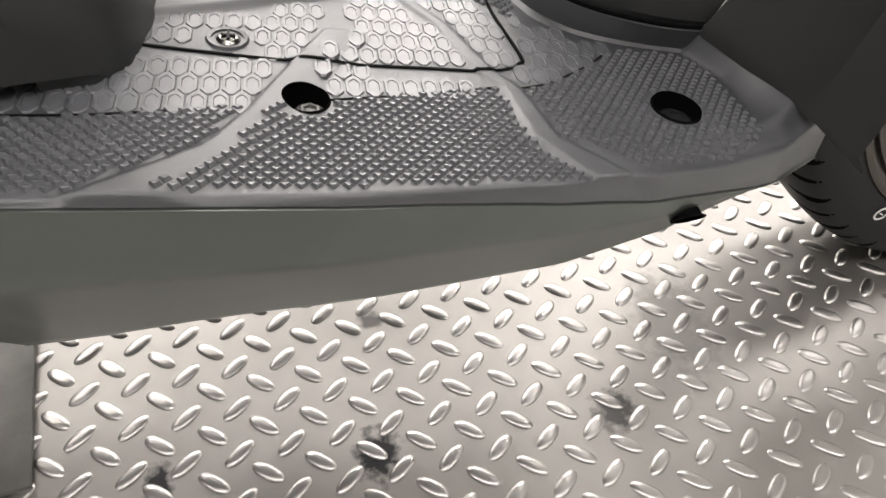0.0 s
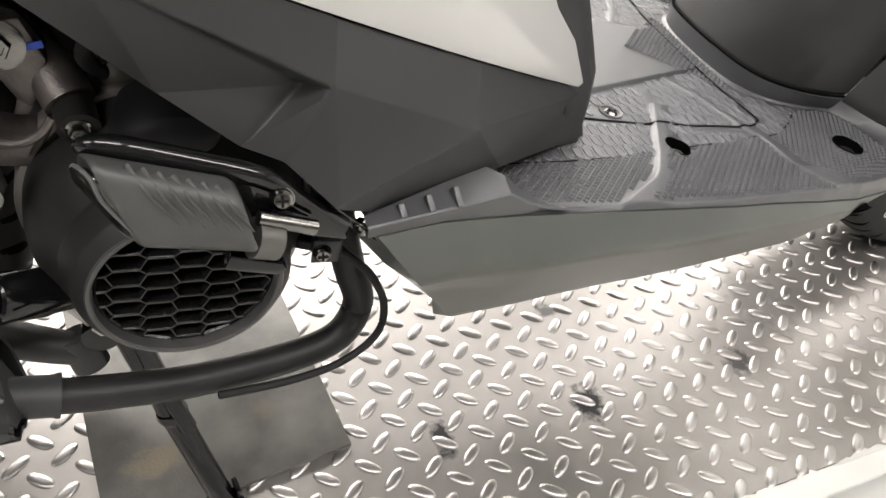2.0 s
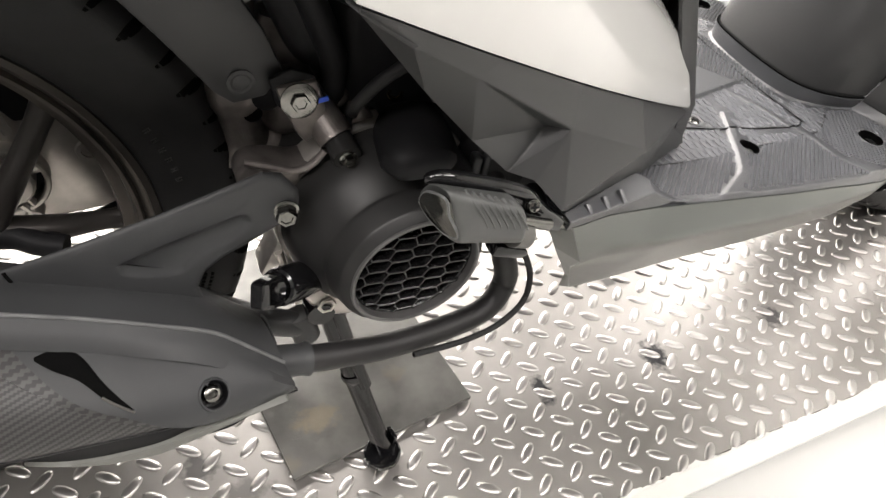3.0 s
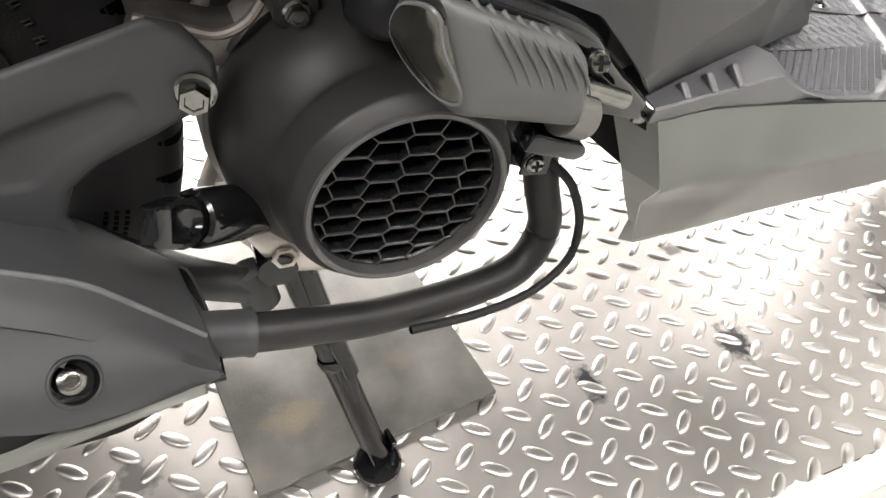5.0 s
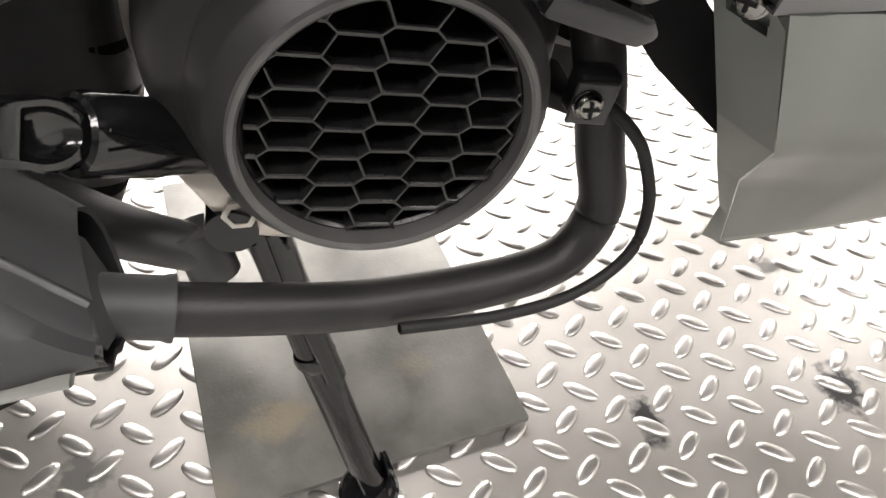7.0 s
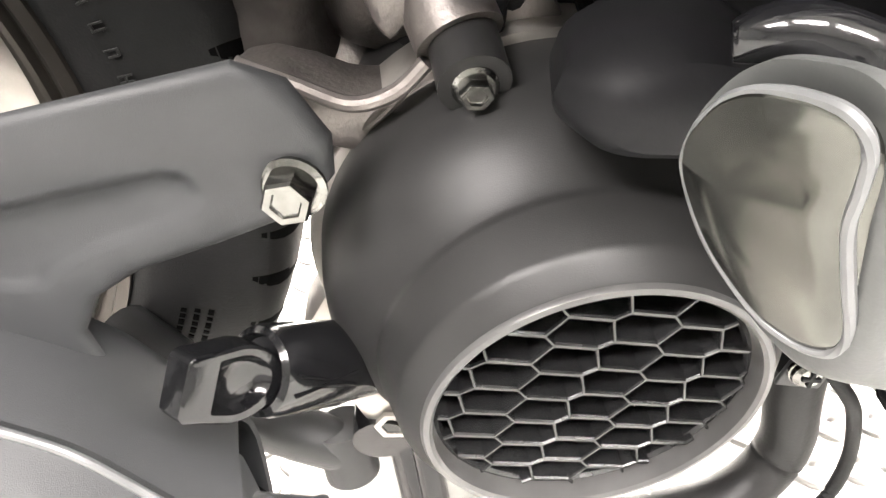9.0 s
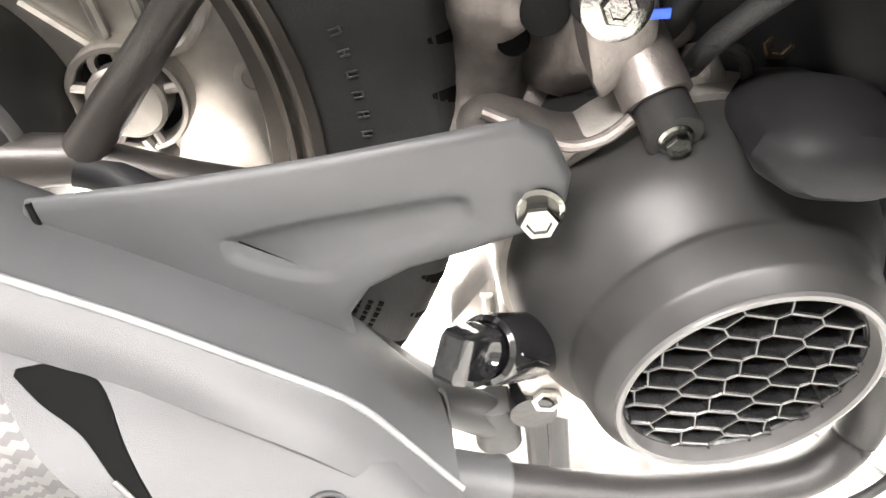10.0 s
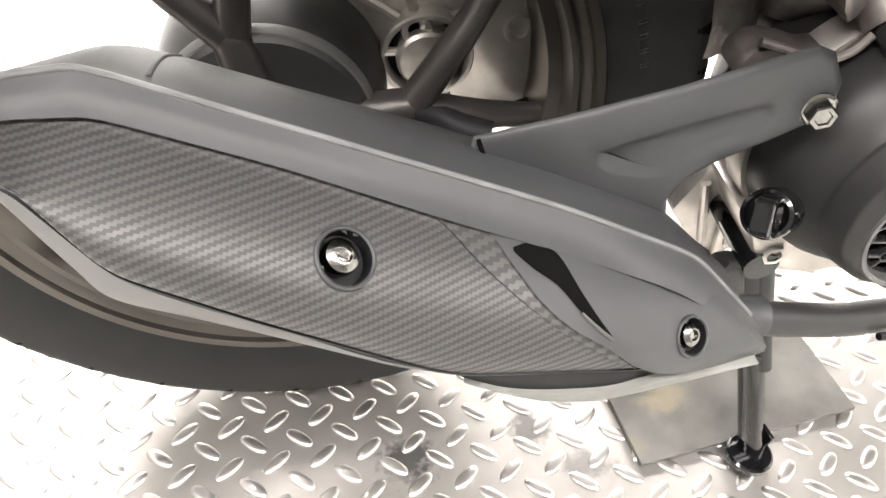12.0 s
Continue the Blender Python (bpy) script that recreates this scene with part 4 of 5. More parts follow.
cap = part("oil_filler_cap", turned([(-0.02, 0.012), (0.0, 0.0128), (0.004, 0.0135), (0.03, 0.0135), (0.033, 0.0128), (0.034, 0.0108), (0.031, 0.0095), (0.028, 0.0001)], C0, CA, 36, (0, 0, 1)), GLOSS, scooter, "glossy black oil filler cap")


def handle():
    """A thick finger grip along the cap's axis: square at its end, round towards the cap, with a scooped pocket on each side."""
    def outline(shrink):
        pts = [(0.0605 - shrink, -0.0085 + shrink), (0.062 - shrink, -0.0068 + shrink), (0.062 - shrink, 0.0068 - shrink), (0.0605 - shrink, 0.0085 - shrink)]
        for k in range(13):
            q = math.pi / 2 + math.pi * k / 12
            pts.append((0.046 + 0.0155 * math.cos(q) * (1 - shrink / 0.0155), (0.0108 - shrink) * math.sin(q)))
        return pts

    def pocket(shrink):
        pts = [(0.0525 - shrink, -0.0072 + shrink), (0.053 - shrink, -0.0065 + shrink), (0.053 - shrink, 0.0065 - shrink), (0.0525 - shrink, 0.0072 - shrink)]
        for k in range(13):
            q = math.pi / 2 + math.pi * k / 12
            pts.append((0.046 + 0.0115 * math.cos(q) * (1 - shrink / 0.0115), (0.0082 - shrink) * math.sin(q)))
        return pts

    rings = [(pocket(0.0035), 0.001), (pocket(0.0012), 0.0024), (pocket(0.0), 0.0046), (outline(0.0008), 0.0048), (outline(0.0), 0.004), (outline(0.0), -0.004), (outline(0.0008), -0.0048), (pocket(0.0), -0.0046), (pocket(0.0012), -0.0024), (pocket(0.0035), -0.001)]
    return loft([[C0 + CA * a + CW * b + CN * (t + 0.003) for a, b in pts] for pts, t in rings])


part("handle", handle(), GLOSS, cap, sharp=40)
for k in (-1, 1):
    part("rib", tube([C0 + CA * 0.006 + CN * 0.0134 + CW * 0.002 * k, C0 + CA * 0.03 + CN * 0.0134 - CW * 0.003 * k], 0.0006, 6), GLOSS, cap)


# parts above the fan
boot = []
for y, rx, rz, cx, cz in ((-0.1335, 0.008, 0.003, -0.29, 0.364), (-0.1325, 0.015, 0.0075, -0.29, 0.364), (-0.1285, 0.021, 0.0115, -0.29, 0.3645), (-0.118, 0.0255, 0.014, -0.2905, 0.365), (-0.095, 0.0255, 0.0145, -0.287, 0.364), (-0.06, 0.024, 0.014, -0.279, 0.35), (-0.02, 0.024, 0.014, -0.272, 0.343)):
    ring = []
    for k in range(32):
        c, s_ = math.cos(2 * math.pi * k / 32), math.sin(2 * math.pi * k / 32)
        ring.append((cx + rx * c + 0.006 * min(0.0, s_) * (1 if c < 0 else -0.3), y, cz + rz * s_))
    boot.append(ring)
part("air_duct", loft(boot), DARK, scooter, "black moulded air duct above the fan cover")
# plain black slab fills the dark space behind the air duct
part("under_seat_slab", slab([(-0.335, 0.37), (-0.2, 0.37), (-0.18, 0.42), (-0.25, 0.52), (-0.4, 0.56), (-0.36, 0.44)], -0.035, -0.02, 0.006), DARK, scooter, "plain black slab in the dark space below the seat")
part("duct_pipe", tube([(-0.33, -0.03, 0.385), (-0.345, -0.05, 0.42), (-0.365, -0.055, 0.47), (-0.4, -0.06, 0.55)], 0.016, 18), DARK, scooter)
part("bolt_boss", tube([(-0.288, -0.02, 0.371), (-0.288, -0.052, 0.371)], 0.0115, 22), DARK, scooter)
bolt(scooter, (-0.288, -0.0525, 0.371), (0.05, -1, 0.2), 0.0065, 0.009, 0.008, BRASS, "yellow zinc hexagon bolt")
hugger = slab([(-0.50, 0.52), (-0.463, 0.476), (-0.43, 0.43), (-0.405, 0.392), (-0.395, 0.383), (-0.375, 0.386), (-0.363, 0.402), (-0.373, 0.43), (-0.395, 0.47), (-0.42, 0.53)], -0.066, -0.06, 0.002)
mud = part("rear_hugger", hugger, PANEL, scooter, "dark grey plastic inner mudguard")
part("grommet", turned([(0, 0.0085), (0.001, 0.0085), (0.0013, 0.0065), (0.0006, 0.005), (0.0012, 0.0022), (0.0012, 0.0001)], (-0.389, -0.066, 0.398), sides=28), PANEL, mud)
tab = slab([(-0.374, 0.402), (-0.36, 0.408), (-0.346, 0.402), (-0.338, 0.385), (-0.345, 0.373), (-0.358, 0.372), (-0.37, 0.383)], -0.074, -0.07, 0.0015)
part("shock_tab", tab, DARK, scooter)
shock = bolt(scooter, (-0.357, -0.0785, 0.3885), (0, -1, 0.12), 0.0062, 0.0118, 0.0055, label="bright bolt with a broad washer")
part("paint_mark", block((-0.3435, -0.078, 0.3865), (0.01, 0.001, 0.0035), 0.0003, (0, -8, 0)), BLUE, scooter, "blue paint check mark")
strut = tube([(-0.335, -0.05, 0.36), (-0.33, -0.06, 0.4), (-0.35, -0.07, 0.46), (-0.38, -0.06, 0.55)], 0.009, 18)
part("cable_tube", strut, DARK, scooter)
hosep = [(-0.318, -0.06, 0.36), (-0.322, -0.085, 0.385), (-0.305, -0.095, 0.41), (-0.27, -0.09, 0.42), (-0.24, -0.08, 0.4)]
part("breather_hose", tube(hosep, 0.0042, 12), RUBBER, scooter)
part("hose_clip", turned([(0, 0.0065), (0.007, 0.0065), (0.0071, 0.0042), (0.0, 0.0042)], (-0.318, -0.062, 0.366), (0, 0.0, 1), 20), ALU, scooter, "pale hose clip")

# exhaust
PIPELINE = [(-0.212, -0.06, 0.31), (-0.206, -0.09, 0.275), (-0.2, -0.1, 0.235), (-0.1945, -0.104, 0.205), (-0.209, -0.111, 0.1825), (-0.242, -0.119, 0.179), (-0.3, -0.13, 0.187), (-0.343, -0.1355, 0.198), (-0.376, -0.138, 0.207), (-0.4, -0.139, 0.215)]
exhaust = part("exhaust_pipe", tube(PIPELINE, 0.0103, 24, 110), PIPE, scooter, "dark heat-stained exhaust pipe", sharp=80)
part("pipe_sleeve", tube([(-0.372, -0.1378, 0.2065), (-0.398, -0.139, 0.2145), (-0.43, -0.139, 0.226)], lambda u: 0.0128 if u < 0.06 else 0.0119, 24), SHIELD, exhaust)
HOSE = [(-0.2115, -0.112, 0.268), (-0.2, -0.119, 0.258), (-0.19, -0.119, 0.243), (-0.1815, -0.12, 0.217), (-0.1865, -0.125, 0.194), (-0.211, -0.132, 0.1805), (-0.246, -0.138, 0.179), (-0.2895, -0.143, 0.185)]
hose = part("drain_hose", tube(HOSE, 0.0026, 14, 60), RUBBER, scooter, "thin black rubber drain hose")
part("hose_bore", tube([(-0.2895, -0.143, 0.185), (-0.2899, -0.14305, 0.18507)], 0.0018, 10), VOID, hose)
clip = part("pipe_clip", merge(block((-0.2165, -0.113, 0.272), (0.017, 0.012, 0.019), 0.003, (0, 8, 0)), block((-0.225, -0.09, 0.262), (0.02, 0.03, 0.008), 0.002, (0, 25, 0))), DARK, scooter, "black clip holding the hose")
part("clip_face", block((-0.2185, -0.1195, 0.271), (0.016, 0.002, 0.017), 0.0008, (0, 8, 0)), SHIELD, clip)
bolt(clip, (-0.221, -0.1208, 0.272), (-0.05, -1, 0.1), 0.0052, 0.0056, cross=True, label="cross-head screw")

# centre stand
leg = part("centre_stand", tube([(-0.348, -0.07, 0.21), (-0.3245, -0.098, 0.112), (-0.3005, -0.122, 0.013)], 0.0092, 22), GLOSS, scooter, "glossy black painted centre stand leg")
part("weld_bar", tube([(-0.338, -0.079, 0.2), (-0.324, -0.098, 0.135), (-0.316, -0.106, 0.103)], 0.0062, 14), GLOSS, leg)
part("weld_bead", turned([(0, 0.0102), (0.003, 0.0112), (0.006, 0.0108), (0.0095, 0.0095)], (-0.3255, -0.097, 0.116), (0.24, -0.24, -0.94), 18), GLOSS, leg)
foot = turned([(0.0, 0.0165), (0.002, 0.0178), (0.007, 0.0178), (0.0085, 0.016), (0.0085, 0.0001)], (-0.302, -0.126, 0.005), (0, 0, 1), 28, (0, 1, 0))
part("foot_pad", foot, GLOSS, leg)
part("foot_bracket", block((-0.291, -0.1175, 0.018), (0.004, 0.014, 0.026), 0.0012, (8, 0, 15)), GLOSS, leg)
part("stand_leg", tube([(-0.345, 0.1, 0.21), (-0.3, 0.14, 0.013)], 0.0092, 18), GLOSS, leg)
part("stand_cross_tube", tube([(-0.352, -0.1, 0.205), (-0.352, 0.1, 0.205)], 0.011, 18), GLOSS, leg)

# ---- silencer ----
# lines along the silencer, each from its front tip to its rear end: x, y, z
M_TOP = [(-0.40, -0.112, 0.236), (-0.44, -0.098, 0.268), (-0.5, -0.092, 0.293), (-0.552, -0.09, 0.314), (-0.622, -0.088, 0.339), (-0.681, -0.088, 0.362), (-0.736, -0.09, 0.345), (-0.79, -0.095, 0.33)]
M_CREASE = [(-0.392, -0.155, 0.232), (-0.432, -0.15, 0.275), (-0.501, -0.148, 0.3095), (-0.552, -0.148, 0.332), (-0.62, -0.148, 0.3615), (-0.681, -0.148, 0.388), (-0.706, -0.148, 0.385), (-0.77, -0.148, 0.372)]
M_EDGE = [(-0.388, -0.171, 0.2265), (-0.445, -0.169, 0.272), (-0.499, -0.1615, 0.294), (-0.55, -0.161, 0.317), (-0.617, -0.161, 0.351), (-0.677, -0.161, 0.377), (-0.706, -0.161, 0.377), (-0.765, -0.161, 0.366)]
M_MID = [(-0.3872, -0.1715, 0.2235), (-0.438, -0.181, 0.253), (-0.484, -0.187, 0.272), (-0.552, -0.196, 0.291), (-0.622, -0.2005, 0.331), (-0.675, -0.198, 0.358), (-0.703, -0.18, 0.3765), (-0.761, -0.172, 0.366)]
M_LOW = [(-0.387, -0.171, 0.2205), (-0.427, -0.18, 0.231), (-0.468, -0.19, 0.244), (-0.555, -0.197, 0.261), (-0.631, -0.198, 0.309), (-0.673, -0.198, 0.338), (-0.698, -0.19, 0.375), (-0.757, -0.18, 0.366)]
M_BOT = [(-0.388, -0.155, 0.21), (-0.432, -0.178, 0.2105), (-0.47, -0.178, 0.208), (-0.552, -0.172, 0.238), (-0.631, -0.17, 0.277), (-0.685, -0.17, 0.312), (-0.712, -0.165, 0.35), (-0.77, -0.155, 0.35)]
M_BACK = [(-0.39, -0.12, 0.205), (-0.43, -0.09, 0.2), (-0.478, -0.08, 0.203), (-0.552, -0.075, 0.22), (-0.634, -0.072, 0.255), (-0.702, -0.075, 0.295), (-0.73, -0.078, 0.32), (-0.78, -0.09, 0.34)]
N = 200


def bent(pts, n):
    """n points along straight stretches with short rounded bends."""
    pts = [Vector(p) for p in pts]
    out = []
    for k in range(n):
        f = k / (n - 1) * (len(pts) - 1)
        i = min(int(f), len(pts) - 2)
        out.append(pts[i].lerp(pts[i + 1], f - i))
    for _ in range(24):
        out = [out[0]] + [a * 0.25 + b * 0.5 + c * 0.25 for a, b, c in zip(out, out[1:], out[2:])] + [out[-1]]
    return out


def pierce(bm, at, d, r):
    """Cuts a round hole through a sheet."""
    at, d = Vector(at), Vector(d).normalized()

    def off(p):
        v = p - at
        return v - d * v.dot(d)

    for v in bm.verts:
        q = off(v.co)
        if abs((v.co - at).dot(d)) < 0.02 and abs(q.length - r) < 0.0017:
            v.co += q.normalized() * (r - q.length)
    gone = [f for f in bm.faces if abs((f.calc_center_median() - at).dot(d)) < 0.02 and all(off(v.co).length < r + 0.0001 for v in f.verts)]
    bmesh.ops.delete(bm, geom=gone, context="FACES")
    return bm


def seat(rows, x, z, r):
    """The point of a surface over x, z, the way it faces there, and a radius."""
    i, k = min(((i, k) for i in range(1, len(rows) - 1) for k in range(1, len(rows[0]) - 1)), key=lambda q: (Vector(rows[q[0]][q[1]]).x - x) ** 2 + (Vector(rows[q[0]][q[1]]).z - z) ** 2)
    a, b = min(i + 3, len(rows) - 1), max(i - 3, 0)
    c, d = min(k + 2, len(rows[0]) - 1), max(k - 2, 0)
    n = (Vector(rows[a][k]) - Vector(rows[b][k])).cross(Vector(rows[i][c]) - Vector(rows[i][d])).normalized()
    return Vector(rows[i][k]), n if n.y < 0 else -n, r


TOP, CREASE, EDGE_L, MID, LOW, BOT, BACK = (bent(l, N) for l in (M_TOP, M_CREASE, M_EDGE, M_MID, M_LOW, M_BOT, M_BACK))


def between(a, b, steps, bow=V(0, 0, 0)):
    """Rows of points from line a to line b, bowed out in the middle."""
    rows = []
    for p, q in zip(a, b):
        rows.append([p.lerp(q, k / steps) + bow * math.sin(math.pi * k / steps) for k in range(steps + 1)])
    return rows


silencer = tagged(new("silencer"), "grey-black silencer with a carbon-look heat shield")
silencer.parent = scooter
core = [[t, c, e, m, l, b, k] for t, c, e, m, l, b, k in zip(TOP, CREASE, EDGE_L, MID, LOW, BOT, BACK)]
ctr = [sum(r, Vector()) / 7 for r in core]
part("can", loft([[p.lerp(c, 0.3) for p in r] for r, c in zip(core, ctr)]), SHIELD, silencer, sharp=60)
cover_rows = [a + b[1:] for a, b in zip(between(BACK, TOP, 5, V(0, 0.006, 0.008)), between(TOP, [c + V(0, 0.0045, -0.0028) for c in CREASE], 8, V(0, -0.001, 0.0052)))]
part("top_cover", sheet(cover_rows, 0.0018), SHIELD, silencer, sharp=50)
fold_at = min(range(N), key=lambda k: abs(CREASE[k].x + 0.664))
for d in (0,):
    part("fold_rib", tube([p + V(0.001, 0, -0.0008) for p in cover_rows[fold_at + d][5:13]], 0.0011, 8, 20), SHIELD, silencer)
# pale tube paints the highlight that runs along the crease
part("crease_highlight", tube([c + V(0, -0.0003, 0.0008) for c in CREASE], 0.0014, 10, N * 2), PALE_EDGE, silencer)
part("shoulder_band", sheet([[c + V(0, 0.005, -0.003), c + V(0, -0.0006, 0.0006)] + r[1:] for c, r in zip(CREASE, between(CREASE, EDGE_L, 5, V(0, -0.0012, 0.0012)))], 0.002), SHIELD, silencer, "satin grey shoulder of the heat shield", sharp=25)
shield_rows = []
for e, m, l in zip(EDGE_L, MID, LOW):
    e2 = e + V(0, 0.0015, -0.003)
    row = [e + V(0, 0.004, -0.0005), e2]
    for k in range(1, 31):
        u = k / 30
        row.append(e2 * (1 - u) ** 2 + (2 * m - 0.5 * (e2 + l)) * 2 * u * (1 - u) + l * u * u)
    shield_rows.append(row)
BOLT_A, BOLT_C = seat(shield_rows, -0.597, 0.3265, 0.0112), seat(shield_rows, -0.4395, 0.257, 0.0098)
part("carbon_shield", pierce(pierce(sheet(shield_rows, 0.0), *BOLT_A), *BOLT_C), CARBON, silencer, "dark carbon-look heat shield", sharp=40)
part("lower_band", sheet([[l + V(0, 0.001, 0.0005), l + V(0, 0.003, -0.003), l.lerp(b, 0.5) + V(0, 0.003, 0), b] for l, b in zip(LOW, BOT)], 0.002), DARK, silencer, sharp=40)
part("under_band", sheet([[b + V(0, 0, -0.0005), b + V(0, 0.012, -0.004), b.lerp(k, 0.5), k] for b, k in list(zip(BOT, BACK))], 0.002), DARK, silencer, sharp=40)


def strip(upper, lower, n, mat, label):
    a, b = spline(upper, n), spline(lower, n)
    part("trim_strip", sheet([[p + V(0, 0.004, 0.0006), p, p.lerp(q, 0.5) + V(0, -0.0008, 0), q, q + V(0, 0.006, -0.0002)] for p, q in zip(a, b)]), mat, silencer, label, sharp=40)


strip([(-0.396, -0.18, 0.2255), (-0.443, -0.188, 0.2295), (-0.468, -0.19, 0.2275), (-0.498, -0.19, 0.2265), (-0.526, -0.19, 0.2315), (-0.548, -0.19, 0.243)],
      [(-0.395, -0.18, 0.2248), (-0.441, -0.188, 0.2245), (-0.476, -0.19, 0.218), (-0.496, -0.19, 0.219), (-0.514, -0.19, 0.2235), (-0.54, -0.19, 0.239)], 40, PALE, "pale bare metal strip under the shield")
strip([(-0.556, -0.194, 0.2595), (-0.581, -0.195, 0.27), (-0.626, -0.196, 0.301), (-0.652, -0.196, 0.3175), (-0.674, -0.196, 0.335), (-0.6815, -0.194, 0.352), (-0.699, -0.19, 0.372)],
      [(-0.552, -0.191, 0.253), (-0.581, -0.191, 0.263), (-0.628, -0.191, 0.289), (-0.656, -0.191, 0.304), (-0.681, -0.191, 0.318), (-0.69, -0.19, 0.335), (-0.703, -0.188, 0.366)], 50, STRIP, "satin metal strip under the shield")

# black strip closes the gap and paints the recess's shade
strip([(-0.427, -0.177, 0.2305), (-0.468, -0.187, 0.2435), (-0.498, -0.1895, 0.2495), (-0.526, -0.1905, 0.2545), (-0.555, -0.192, 0.261)],
      [(-0.43, -0.176, 0.2285), (-0.468, -0.187, 0.2275), (-0.498, -0.1875, 0.2265), (-0.526, -0.1875, 0.2315), (-0.552, -0.1875, 0.246)], 40, DARK, "black strip for the shaded recess under the shield")

# smooth grey nose over the front of the shield, with its slot painted as a black sheet
fit_pts = [p for r in shield_rows for p in r[1:] if p.x > -0.6]


def powers(x, z):
    x, z = (x + 0.48) * 10, (z - 0.27) * 10
    return [x ** i * z ** j for i in range(4) for j in range(4 - i)]


surface = np.linalg.lstsq(np.array([powers(p.x, p.z) for p in fit_pts]), np.array([p.y for p in fit_pts]), rcond=None)[0]


def surface_y(x, z):
    return float(np.dot(powers(x, z), surface))


def on_shield(x, z, lift):
    d = ((x + 0.492) * 0.041 + (z - 0.291) * 0.03) / 0.0508
    return (x, surface_y(x, z) - lift - 0.0022 * max(0.0, 1 - abs(d) / 0.03), z)


RIM_IN = spline([(-0.552, 0, 0.3185), (-0.54, 0, 0.313), (-0.528, 0, 0.302), (-0.516, 0, 0.29), (-0.503, 0, 0.279), (-0.486, 0, 0.267), (-0.467, 0, 0.2505), (-0.445, 0, 0.2375), (-0.42, 0, 0.2305), (-0.389, 0, 0.222)], 70)
RIM_OUT = spline([(-0.575, 0, 0.3285), (-0.557, 0, 0.318), (-0.542, 0, 0.306), (-0.527, 0, 0.294), (-0.511, 0, 0.281), (-0.49, 0, 0.2645), (-0.468, 0, 0.2475)], 30)
BORDER = spline([(-0.552, 0, 0.3175), (-0.54, 0, 0.3128), (-0.525, 0, 0.3065), (-0.499, 0, 0.297), (-0.47, 0, 0.2875), (-0.445, 0, 0.276), (-0.425, 0, 0.261), (-0.405, 0, 0.2445), (-0.389, 0, 0.2285)], 70)
nose = [[on_shield(p.x + (q.x - p.x) * u, p.z + (q.z - p.z) * u, 0.001 if u == 0 else (0.0034 if u < 1.01 else -0.002)) for u in (0, 0.02, 0.08, 0.15, 0.22, 0.3, 0.37, 0.45, 0.52, 0.6, 0.67, 0.75, 0.82, 0.9, 1.0, 1.04)] for p, q in zip(RIM_IN, BORDER)]
BOLT_B = seat(nose[1:], -0.4395, 0.257, 0.009)
part("nose_cover", pierce(sheet(nose[1:]), *BOLT_B), SHIELD, silencer, "smooth grey front cover of the heat shield", sharp=40)
RIM_MID = spline([RIM_IN[int(k * 40 / 29)] for k in range(30)], 30)
part("carbon_rim", sheet([[on_shield(p.x + (q.x - p.x) * u, p.z + (q.z - p.z) * u, 0.0006 + 0.0012 * u * (1 - 0.3 * u)) for u in (0, 0.25, 0.5, 0.75, 1)] for p, q in zip(RIM_OUT, RIM_MID)], 0.0008), COARSE, silencer, "coarser carbon-look band beside the nose cover")
SLOT_TOP = spline([(-0.5265, 0, 0.3045), (-0.517, 0, 0.3022), (-0.5055, 0, 0.2965), (-0.496, 0, 0.286), (-0.484, 0, 0.272)], 25)
SLOT_LOW = spline([(-0.5265, 0, 0.304), (-0.5185, 0, 0.2985), (-0.507, 0, 0.2912), (-0.496, 0, 0.281), (-0.484, 0, 0.2715)], 25)
# no hole is cut: a black sheet over the nose paints the slot's shade
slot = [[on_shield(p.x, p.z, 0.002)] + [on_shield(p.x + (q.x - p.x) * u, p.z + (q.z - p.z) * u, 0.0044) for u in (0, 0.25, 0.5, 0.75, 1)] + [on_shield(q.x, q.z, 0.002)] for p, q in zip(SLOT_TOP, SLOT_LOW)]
part("slot", sheet(slot), VOID, silencer, "black sheet standing in for the shaded slot")
lip = [on_shield(x, z, 0.0046) for x, z in ((-0.498, 0.2828), (-0.491, 0.277), (-0.4835, 0.271))]
part("slot_lip", tube(lip, 0.0008, 8), STEEL, silencer, "thin grey tube along the slot")


def shield_bolt(at, d, r):
    """A socket bolt at the bottom of a round recess in the shield."""
    part("recess_rim", turned([(-0.0012, r * 1.16), (0.0006, r * 1.12), (0.0011, r * 1.04), (0.0005, r * 0.97), (-0.002, r * 0.95)], at, d, 40), SHIELD, silencer)
    cup = turned([(0.0, r * 0.965), (-0.003, r * 0.94), (-0.0065, r * 0.9), (-0.0068, 0.0001)], at, d, 40)
    part("bolt_cup", cup, DARK, silencer, "round dark bolt recess")
    c = Vector(at) + Vector(d).normalized() * -0.0018 + V(-0.001, 0, 0.0014)
    dome = turned([(-0.003, r * 0.66), (0.0, r * 0.66), (0.0022, r * 0.6), (0.0034, r * 0.44), (0.0036, r * 0.3), (0.0022, r * 0.27), (0.0022, 0.0001)], c, d, 36)
    part("bolt", dome, ZINC, silencer, "bright domed socket bolt")
    part("drain_hole", turned([(0.0, r * 0.16), (0.0002, 0.0001)], Vector(at) + Vector(d).normalized() * -0.0055 + V(0.0005, 0, -r * 0.72), d, 14), VOID, silencer)


shield_bolt(*BOLT_A)
shield_bolt(*BOLT_B)
